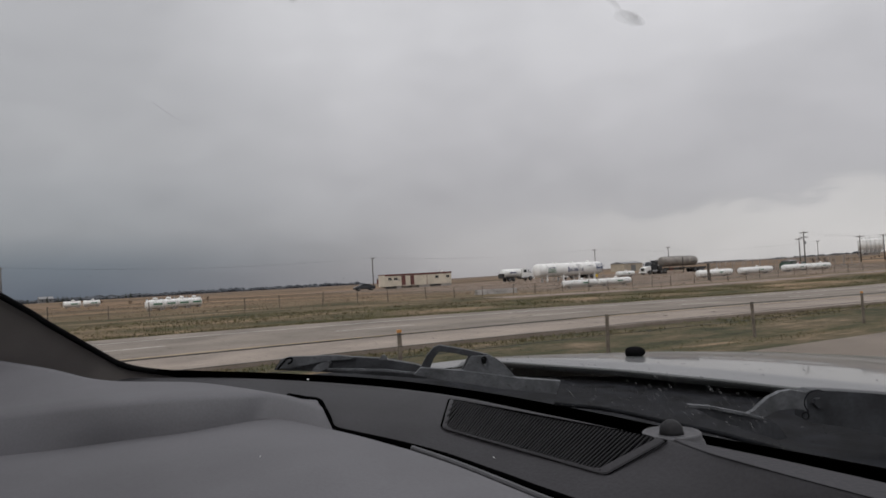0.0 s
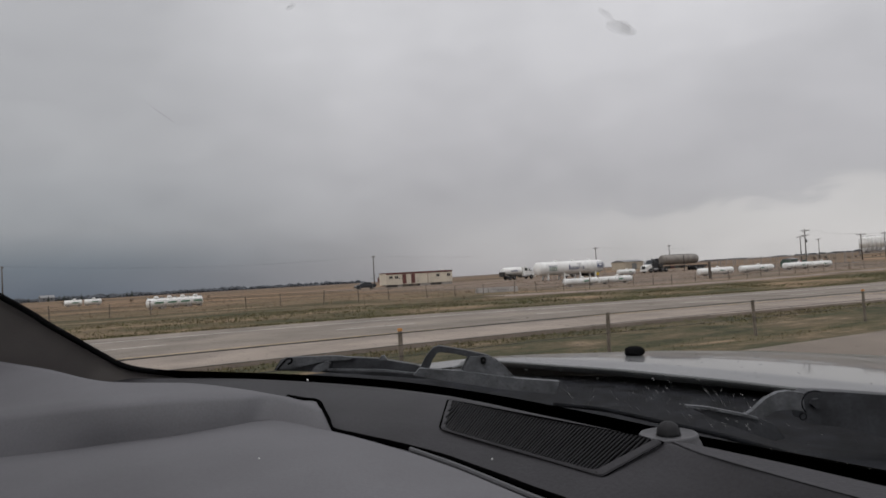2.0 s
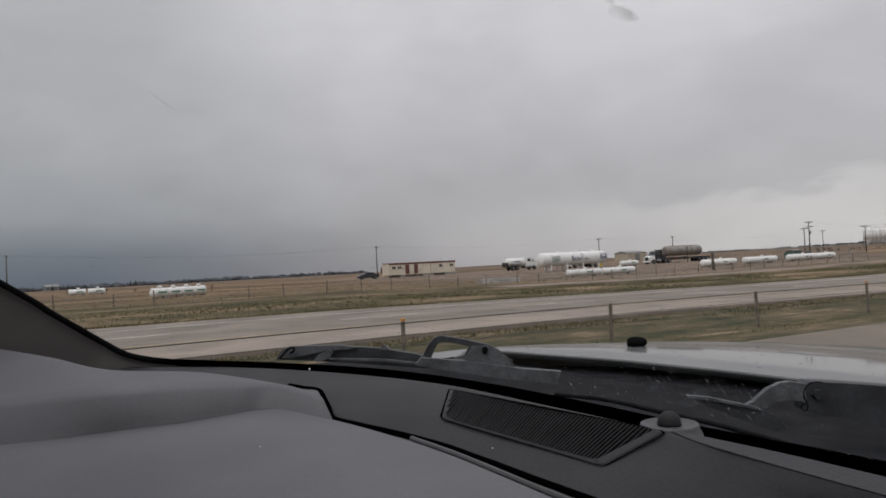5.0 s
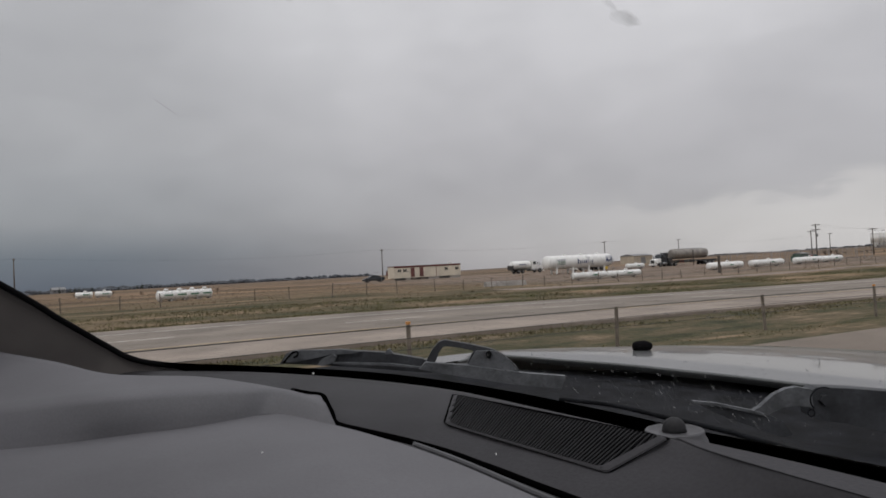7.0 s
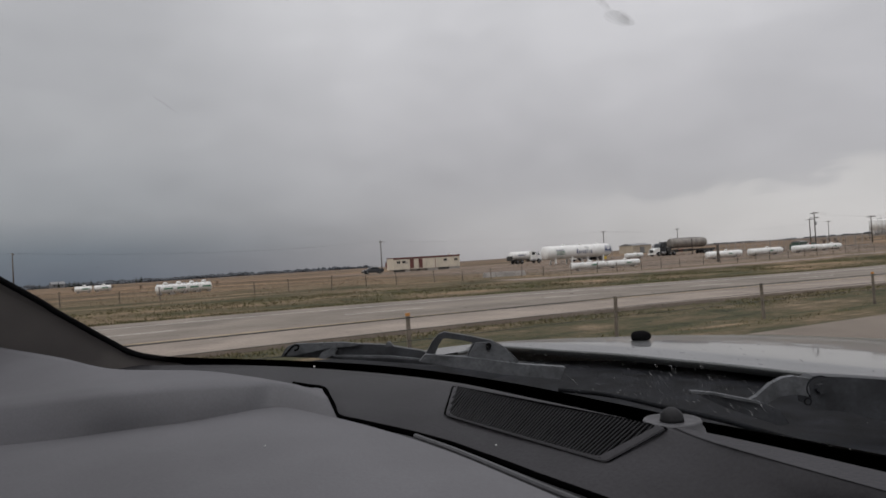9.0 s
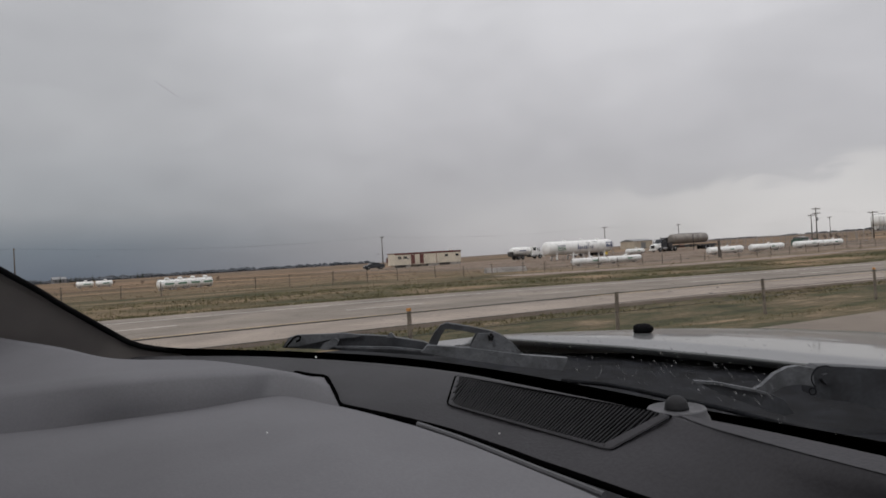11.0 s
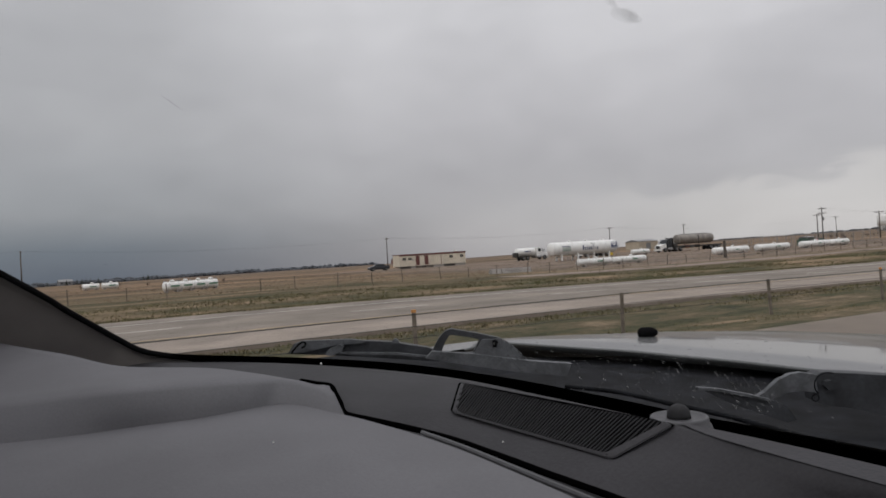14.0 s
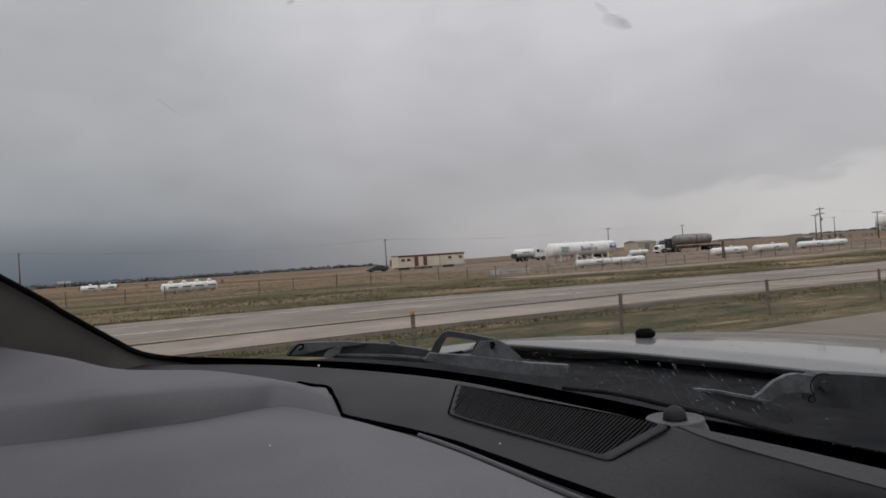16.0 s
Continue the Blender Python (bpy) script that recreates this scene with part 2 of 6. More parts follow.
def ground_material():
    """Dry prairie: straw field, olive verges beside the roads, worn dirt round the tank yard."""
    m = bpy.data.materials.new("prairie_ground")
    m.use_nodes = True
    nt = m.node_tree
    N, K = nt.nodes, nt.links
    b = N["Principled BSDF"]
    b.inputs["Roughness"].default_value, b.inputs["Specular IOR Level"].default_value = 0.97, 0.15
    geo = N.new("ShaderNodeNewGeometry")
    sp = N.new("ShaderNodeSeparateXYZ")
    K.new(geo.outputs["Position"], sp.inputs[0])

    def noise_tex(scale, detail=5.0, stretch=(1, 1, 1), rough=0.55):
        mpn = N.new("ShaderNodeMapping")
        mpn.inputs["Scale"].default_value = stretch
        K.new(geo.outputs["Position"], mpn.inputs[0])
        n = N.new("ShaderNodeTexNoise")
        n.inputs["Scale"].default_value, n.inputs["Detail"].default_value, n.inputs["Roughness"].default_value = scale, detail, rough
        K.new(mpn.outputs[0], n.inputs[0])
        return n.outputs[0]

    def ramp(src, stops):
        r = N.new("ShaderNodeValToRGB")
        els = r.color_ramp.elements
        while len(els) < len(stops):
            els.new(0.5)
        for e, (p, c) in zip(els, stops):
            e.position, e.color = p, (*c, 1)
        K.new(src, r.inputs[0])
        return r.outputs[0]

    def mix(fac, a, c, blend="MIX"):
        x = N.new("ShaderNodeMix")
        x.data_type, x.blend_type = "RGBA", blend
        for sock, val in ((x.inputs[0], fac), (x.inputs[6], a), (x.inputs[7], c)):
            if isinstance(val, (int, float)):
                sock.default_value = val
            else:
                K.new(val, sock)
        return x.outputs[2]

    def calc(op, a, c=0.0):
        x = N.new("ShaderNodeMath")
        x.operation = op
        for sock, val in zip(x.inputs, (a, c)):
            if isinstance(val, (int, float)):
                sock.default_value = val
            else:
                K.new(val, sock)
        return x.outputs[0]

    left = calc("MULTIPLY", sp.outputs[0], -1.0)
    wob = calc("MULTIPLY", calc("SUBTRACT", noise_tex(0.09, 4), 0.5), 9.0)
    wob2 = calc("MULTIPLY", calc("SUBTRACT", noise_tex(0.5, 3), 0.5), 2.2)
    d = calc("ADD", left, calc("ADD", wob, wob2))
    field = ramp(noise_tex(0.06, 6, (1, 0.35, 1)), [(0.34, (0.066, 0.052, 0.032)), (0.5, (0.156, 0.110, 0.072)), (0.66, (0.285, 0.192, 0.124))])
    verge = ramp(noise_tex(0.35, 6, (1, 0.3, 1)), [(0.34, (0.038, 0.042, 0.020)), (0.45, (0.080, 0.071, 0.039)), (0.55, (0.142, 0.108, 0.067)), (0.68, (0.235, 0.172, 0.112))])
    dirt = ramp(noise_tex(0.18, 6, (1, 0.4, 1)), [(0.32, (0.14, 0.112, 0.093)), (0.68, (0.235, 0.186, 0.154))])
    far = ramp(noise_tex(0.006, 5, (1, 0.25, 1)), [(0.35, (0.075, 0.060, 0.052)), (0.5, (0.120, 0.090, 0.073)), (0.65, (0.20, 0.146, 0.110))])
    median = ramp(noise_tex(1.1, 7, (1, 0.3, 1), 0.68), [(0.34, (0.036, 0.039, 0.021)), (0.46, (0.068, 0.064, 0.036)), (0.56, (0.118, 0.093, 0.058)), (0.68, (0.215, 0.162, 0.110))])
    t0 = ramp(calc("DIVIDE", left, 100.0), [(0.17, (0, 0, 0)), (0.18, (1, 1, 1))])
    verge = mix(t0, median, verge)
    t1 = ramp(calc("DIVIDE", d, 100.0), [(0.50, (0, 0, 0)), (0.98, (1, 1, 1))])
    col = mix(t1, verge, field)
    # the yard: a stretch of bare dirt beside the tanks
    yard_x = ramp(calc("DIVIDE", d, 200.0), [(0.26, (0, 0, 0)), (0.31, (1, 1, 1)), (0.72, (1, 1, 1)), (0.80, (0, 0, 0))])
    yy = calc("DIVIDE", calc("ADD", calc("ADD", sp.outputs[1], wob), 40.0), 260.0)
    yard_y = ramp(yy, [(0.33, (0, 0, 0)), (0.38, (1, 1, 1)), (0.74, (1, 1, 1)), (0.84, (0, 0, 0))])
    col = mix(calc("MULTIPLY", calc("MULTIPLY", yard_x, yard_y), 0.8), col, dirt)
    t2 = ramp(calc("DIVIDE", left, 1000.0), [(0.20, (0, 0, 0)), (0.42, (1, 1, 1))])
    col = mix(t2, col, far)
    streak = ramp(noise_tex(0.22, 5, (1, 0.045, 1), 0.65), [(0.33, (0.66, 0.69, 0.66)), (0.5, (1.0, 1.0, 1.0)), (0.68, (1.28, 1.22, 1.18))])
    col = mix(0.9, col, streak, "MULTIPLY")
    fine = noise_tex(5.0, 6)
    col = mix(0.45, col, fine, "OVERLAY")
    K.new(col, b.inputs["Base Color"])
    bp = N.new("ShaderNodeBump")
    bp.inputs["Strength"].default_value, bp.inputs["Distance"].default_value = 0.6, 0.12
    K.new(fine, bp.inputs["Height"])
    K.new(bp.outputs[0], b.inputs["Normal"])
    return m


M_GROUND = ground_material()


def glass_material(name, tint):
    """A thin clear pane: light goes straight through, and gloss follows the angle."""
    m = bpy.data.materials.new(name)
    m.use_nodes = True
    nt = m.node_tree
    nt.nodes.remove(nt.nodes["Principled BSDF"])
    tr = nt.nodes.new("ShaderNodeBsdfTransparent")
    tr.inputs[0].default_value = (*tint, 1)
    gl = nt.nodes.new("ShaderNodeBsdfGlossy")
    gl.inputs["Roughness"].default_value = 0.02
    fr = nt.nodes.new("ShaderNodeFresnel")
    fr.inputs[0].default_value = 1.5
    mx = nt.nodes.new("ShaderNodeMixShader")
    weak = nt.nodes.new("ShaderNodeMath")          # coated glass mirrors little
    weak.operation = "MULTIPLY"
    weak.inputs[1].default_value = 0.12
    nt.links.new(fr.outputs[0], weak.inputs[0])
    nt.links.new(weak.outputs[0], mx.inputs[0])
    gl.inputs["Color"].default_value = (0.95, 0.97, 0.96, 1)
    nt.links.new(tr.outputs[0], mx.inputs[1])
    nt.links.new(gl.outputs[0], mx.inputs[2])
    nt.links.new(mx.outputs[0], nt.nodes["Material Output"].inputs[0])
    return m


def film_material(name, base, cover):
    """A thin translucent deposit on glass."""
    m = bpy.data.materials.new(name)
    m.use_nodes = True
    nt = m.node_tree
    nt.nodes["Principled BSDF"].inputs["Base Color"].default_value = (*base, 1)
    nt.nodes["Principled BSDF"].inputs["Roughness"].default_value = 0.8
    tr = nt.nodes.new("ShaderNodeBsdfTransparent")
    n = nt.nodes.new("ShaderNodeTexNoise")
    n.inputs["Scale"].default_value = 900.0
    mr = nt.nodes.new("ShaderNodeMath")
    mr.operation = "MULTIPLY"
    mr.inputs[1].default_value = cover * 2
    nt.links.new(n.outputs[0], mr.inputs[0])
    mx = nt.nodes.new("ShaderNodeMixShader")
    nt.links.new(mr.outputs[0], mx.inputs[0])
    nt.links.new(tr.outputs[0], mx.inputs[1])
    nt.links.new(nt.nodes["Principled BSDF"].outputs[0], mx.inputs[2])
    nt.links.new(mx.outputs[0], nt.nodes["Material Output"].inputs[0])
    return m


M_SMUDGE = film_material("insect_smudge", (0.55, 0.55, 0.55), 0.10)
M_SMEAR = film_material("dried_specks", (0.60, 0.60, 0.60), 0.16)
M_GLASS = glass_material("windshield_glass", (0.885, 0.888, 0.884))


# ---------------------------------------------------------------- building helpers
def part(name, bm, mat, parent=None, label="", smooth=False):
    """Link a bmesh as one mesh object under a thing or a part."""
    me = bpy.data.meshes.new(name)
    bmesh.ops.recalc_face_normals(bm, faces=bm.faces)
    bm.to_mesh(me)
    bm.free()
    me.materials.append(mat)
    if smooth:
        me.polygons.foreach_set("use_smooth", [True] * len(me.polygons))
    ob = new(name, me)
    if parent is not None:
        ob.parent = parent
    return tagged(ob, label)


def thing(name, m, label, category, group=""):
    ob = new(name)
    ob.empty_display_size = 0.3
    ob.matrix_world = m
    return tagged(ob, label, category, group)


def box(bm, c, s, turn=0.0, bevel=0.0, rx=0.0):
    mat = Matrix.Translation(c) @ Euler((rx, 0, turn)).to_matrix().to_4x4() @ Matrix.Diagonal((*s, 1))
    vs = bmesh.ops.create_cube(bm, size=1.0, matrix=mat)["verts"]
    if bevel:
        es = list({e for v in vs for e in v.link_edges})
        bmesh.ops.bevel(bm, geom=es, offset=bevel, segments=2, affect="EDGES", profile=0.6)
    return bm


def boxm(c, s, turn=0.0, bevel=0.0, rx=0.0):
    return box(bmesh.new(), c, s, turn, bevel, rx)


def rod(bm, p, q, r0, r1=None, seg=8):
    p, q = Vector(p), Vector(q)
    d = q - p
    mat = Matrix.Translation((p + q) / 2) @ d.to_track_quat("Z", "Y").to_matrix().to_4x4()
    bmesh.ops.create_cone(bm, cap_ends=True, segments=seg, radius1=r0, radius2=r0 if r1 is None else r1, depth=d.length, matrix=mat)
    return bm


def rodm(p, q, r0, r1=None, seg=8):
    return rod(bmesh.new(), p, q, r0, r1, seg)


def lathe(bm, profile, axis="y", seg=20, origin=(0, 0, 0), sx=1.0, sz=1.0):
    """Turn a profile of (along, radius) about an axis; closed where the radius is 0."""
    o = Vector(origin)
    rings = []
    for a, r in profile:
        ring = []
        for i in range(seg):
            w = 2 * math.pi * i / seg
            u, v = r * math.cos(w) * sx, r * math.sin(w) * sz
            co = {"y": (u, a, v), "x": (a, u, v), "z": (u, v, a)}[axis]
            ring.append(bm.verts.new(o + Vector(co)))
        rings.append(ring)
    for r0, r1 in zip(rings, rings[1:]):
        for i in range(seg):
            j = (i + 1) % seg
            bm.faces.new((r0[i], r0[j], r1[j], r1[i]))
    bm.faces.new(rings[0])
    bm.faces.new(rings[-1])
    return bm


def prism(bm, outline, h0, h1, plane="yz"):
    """Push an outline of 2D points out between h0 and h1 across its plane."""
    def at(u, v, h):
        return {"yz": (h, u, v), "xz": (u, h, v), "xy": (u, v, h)}[plane]
    a = [bm.verts.new(at(u, v, h0)) for u, v in outline]
    b = [bm.verts.new(at(u, v, h1)) for u, v in outline]
    bm.faces.new(a)
    bm.faces.new(b)
    n = len(outline)
    for i in range(n):
        j = (i + 1) % n
        bm.faces.new((a[i], a[j], b[j], b[i]))
    return bm


def spline(pts, n):
    """n points along a smooth line through pts."""
    p = [Vector(q) for q in pts]
    p = [p[0] * 2 - p[1]] + p + [p[-1] * 2 - p[-2]]
    out = []
    for k in range(n):
        u = k / (n - 1) * (len(pts) - 1)
        i = min(int(u), len(pts) - 2)
        t = u - i
        a, b, c, d = p[i:i + 4]
        out.append(0.5 * ((2 * b) + (c - a) * t + (2 * a - 5 * b + 4 * c - d) * t * t + (3 * b - a - 3 * c + d) * t ** 3))
    return out


def loft(bm, rails, n=40, thick=0.0):
    """A skin over several rails; with thickness downwards if given."""
    rows = [[bm.verts.new(v) for v in spline(r, n)] for r in rails]
    faces = []
    for a, b in zip(rows, rows[1:]):
        for i in range(n - 1):
            faces.append(bm.faces.new((a[i], a[i + 1], b[i + 1], b[i])))
    if thick:
        low = [[bm.verts.new(v.co + Vector((0, 0, -thick))) for v in r] for r in rows]
        for a, b in zip(low, low[1:]):
            for i in range(n - 1):
                bm.faces.new((a[i + 1], a[i], b[i], b[i + 1]))
        for a, b in ((rows[0], low[0]), (rows[-1], low[-1])):
            for i in range(n - 1):
                bm.faces.new((a[i + 1], a[i], b[i], b[i + 1]))
        for k in (0, -1):
            for (a, b), (c, d) in zip(zip(rows, rows[1:]), zip(low, low[1:])):
                bm.faces.new((a[k], b[k], d[k], c[k]))
    return bm


def tube(bm, pts, r, seg=8):
    """One swept round bead along a line of points."""
    rings = []
    for i, p in enumerate(pts):
        d = (pts[min(i + 1, len(pts) - 1)] - pts[max(i - 1, 0)]).normalized()
        u = d.cross(Vector((0.1, 0.2, 1))).normalized()
        v = d.cross(u)
        rings.append([bm.verts.new(p + (u * math.cos(2 * math.pi * k / seg) + v * math.sin(2 * math.pi * k / seg)) * r) for k in range(seg)])
    for a, c in zip(rings, rings[1:]):
        for k in range(seg):
            j = (k + 1) % seg
            bm.faces.new((a[k], a[j], c[j], c[k]))
    bm.faces.new(rings[0])
    bm.faces.new(rings[-1])
    return bm


def smooth_step(a, b, x):
    t = np.clip((x - a) / (b - a), 0, 1)
    return t * t * (3 - 2 * t)


def ground_z(x, y):
    """Height of the land: the road dips a little ahead, the fields rise to a low ridge ahead and fall away behind."""
    x, y = np.asarray(x, float), np.asarray(y, float)
    left = -x
    road = (-0.95 * (1 - np.exp(-(np.maximum(y, 0) / 42) ** 2)) - 0.009 * np.clip(left - 16, 0, 18)) * np.exp(-((y / 400) ** 2))
    r = np.hypot(x, y)
    phi = np.degrees(np.arctan2(np.abs(left), y))
    tilt = np.interp(phi, [0, 26, 33, 42, 50, 62, 90, 180], [0.05, 0.0, -0.13, -0.17, -0.22, -0.38, -0.44, -0.3])
    land = 1.75 + np.tan(np.radians(tilt)) * np.maximum(r, 900)
    near = -0.20 - 0.70 * smooth_step(10, 70, y) * (1 - 0.35 * smooth_step(80, 130, left)) * (1 - smooth_step(250, 420, y))
    land = near + (land - near) * smooth_step(170, 900, r)
    w = smooth_step(34, 72, np.abs(left))
    return road * (1 - w) + land * w


def gz(x, y):
    return float(ground_z(x, y))


def on(left, y, rz=0.0, lift=0.0):
    """A pose on the land, left metres to the driver's side of the camera's line and y ahead."""
    return pose(-left, y, gz(-left, y) + lift, 0, 0, rz)


# ---------------------------------------------------------------- land and roads
def build_ground():
    near_x = list(np.arange(-76, 26, 2.0))
    xs = [-4700, -3600, -2700, -2000, -1500, -1150, -900, -720, -580, -470, -380, -310, -250, -205, -170, -145, -125, -108, -92] + near_x + [34, 50, 80, 130, 220, 400, 700, 1200, 2200, 4700]
    near_y = list(np.arange(-150, 452, 6.0))
    ys = [-4700, -3000, -2000, -1400, -950, -650, -450, -330, -250, -195] + near_y + [470, 500, 540, 590, 650, 730, 830, 950, 1100, 1300, 1600, 2000, 2600, 3500, 4700]
    X, Y = np.meshgrid(xs, ys)
    Z = ground_z(X, Y)
    rng = np.random.RandomState(3)
    Z = Z + rng.normal(0, 0.03, Z.shape) * (np.abs(X) < 80) * ((-X > 32) | ((-X > 9.5) & (-X < 15))) * 1.0
    # the median hollow, and a ditch beyond the far carriageway
    Z = Z - 0.18 * np.exp(-((-X - 12.2) / 1.9) ** 2) - 0.25 * np.exp(-((-X - 37) / 3.0) ** 2)
    # the beds under both carriageways
    bed = ((-X > 15) & (-X < 31)) | ((-X < 9) & (-X > -8))
    Z = Z - 0.06 * bed
    nx = len(xs)
    verts = np.stack([X, Y, Z], -1).reshape(-1, 3).tolist()
    faces = [(j * nx + i, j * nx + i + 1, (j + 1) * nx + i + 1, (j + 1) * nx + i) for j in range(len(ys) - 1) for i in range(nx - 1)]
    me = bpy.data.meshes.new("ground")
    me.from_pydata(verts, [], faces)
    me.materials.append(M_GROUND)
    me.polygons.foreach_set("use_smooth", [True] * len(me.polygons))
    return tagged(new("ground", me), "dry spring prairie of straw fields and olive verges", "ground", kind="structure")


build_ground()
ROAD_Y = [-2400, -1200, -600, -300, -150] + list(range(-120, 181, 6)) + [220, 280, 360, 460, 600, 900, 1400, 2400]


def strip(name, l0, l1, mat, lift, thick, label="", category="", parent=None, ys=None, kind="structure"):
    """A band of road surface between two distances from the camera's line, with a real edge."""
    bm = bmesh.new()
    prev = None
    for y in ys or ROAD_Y:
        z0, z1 = gz(-l0, y) + lift, gz(-l1, y) + lift
        row = [bm.verts.new(v) for v in ((-l0, y, z0), (-l1, y, z1), (-l1, y, z1 - thick), (-l0, y, z0 - thick))]
        if prev:
            for i in range(4):
                j = (i + 1) % 4
                bm.faces.new((prev[i], prev[j], row[j], row[i]))
        else:
            bm.faces.new(row)
        prev = row
    bm.faces.new(prev)
    ob = part(name, bm, mat, parent, label)
    if category:
        tagged(ob, category=category, kind=kind)
    return ob


far_road = strip("road_opposite", 19.2, 30.6, M_ASPH, 0.05, 0.2, "worn grey asphalt carriageway for oncoming traffic", "road")
strip("shoulder_opposite", 15.7, 19.2, M_SHOULDER, 0.045, 0.2, "pale gravelly shoulder along the median", "road")
own_road = strip("road_own", -5.6, 6.9, M_OWN, 0.05, 0.2, "worn asphalt carriageway under the pickup", "road")
strip("shoulder_own", 6.9, 8.6, M_OWN, 0.045, 0.2, "tan gravelly shoulder beside the median grass", "road")
strip("yellow_line", 19.7, 19.84, M_LINE_Y, 0.056, 0.01, parent=far_road)
strip("edge_line", 27.6, 27.74, M_LINE_W, 0.056, 0.01, parent=far_road)
strip("yellow_line", 5.9, 6.04, M_LINE_Y, 0.056, 0.01, parent=own_road)
for k in range(-8, 30):
    y0 = 9.4 + 9.0 * k
    strip("lane_dash", 23.6, 23.74, M_LINE_W, 0.056, 0.01, parent=far_road, ys=[y0, y0 + 3.2])
for k in range(-3, 12):
    y0 = 5.0 + 9.0 * k
    strip("lane_dash", 1.9, 2.03, M_LINE_W, 0.056, 0.01, parent=own_road, ys=[y0, y0 + 3.2])
strip("gravel_track", 49.5, 54.0, M_TRACK, 0.03, 0.15, "pale gravel service track along the yard fence", "track", ys=[y for y in ROAD_Y if 36 <= y <= 600])


def grass(name, l0, l1, y0, y1, count, h, mat, label, seed, clump=0.35):
    """Tufts of thin blades, joined as one stand of grass."""
    rng = np.random.RandomState(seed)
    verts, faces = [], []
    L = rng.uniform(l0, l1, count)
    Yc = rng.uniform(y0, y1, count)
    # patchiness
    keep = (np.sin(L * 1.3 + Yc * 0.21) + np.sin(Yc * 0.53 - L * 0.7) + rng.normal(0, 1.0, count)) > -0.6
    L, Yc = L[keep], Yc[keep]
    Zc = ground_z(-L, Yc) - 0.18 * np.exp(-((L - 12.2) / 1.9) ** 2) - 0.25 * np.exp(-((L - 37) / 3.0) ** 2) - 0.03
    for l, y, z in zip(L, Yc, Zc):
        for _ in range(4):
            a = rng.uniform(0, 6.28)
            s = h * rng.uniform(0.5, 1.25)
            dx, dy = math.cos(a), math.sin(a)
            bx, by = -l + rng.normal(0, clump * 0.3), y + rng.normal(0, clump * 0.3)
            wd = 0.016 + 0.05 * h
            i = len(verts)
            verts += [(bx - dy * wd, by + dx * wd, z), (bx + dy * wd, by - dx * wd, z), (bx + dx * s * 0.45, by + dy * s * 0.45, z + s)]
            faces.append((i, i + 1, i + 2))
    me = bpy.data.meshes.new(name)
    me.from_pydata(verts, [], faces)
    me.materials.append(mat)
    return tagged(new(name, me), label, "grass", kind="stuff")


grass("median_grass", 9.9, 15.5, -2, 70, 16000, 0.060, M_BLADE, "short olive and straw grass in the median", 5)
grass("verge_grass", 31.0, 47, -2, 110, 21000, 0.13, M_BLADE, "patchy olive spring grass on the road verge", 6)
grass("prairie_grass", 48, 130, -8, 170, 16000, 0.15, M_HUSK, "dry straw prairie grass in the field", 7, 0.6)


# ---------------------------------------------------------------- the pickup round the camera
RIGHT = Vector((0.4984, 0.8649, -0.0602))      # across the line of sight
UP = Vector((0.0420, 0.0452, 0.9981))
SIGHT = RIGHT.cross(UP)                        # back towards the seat


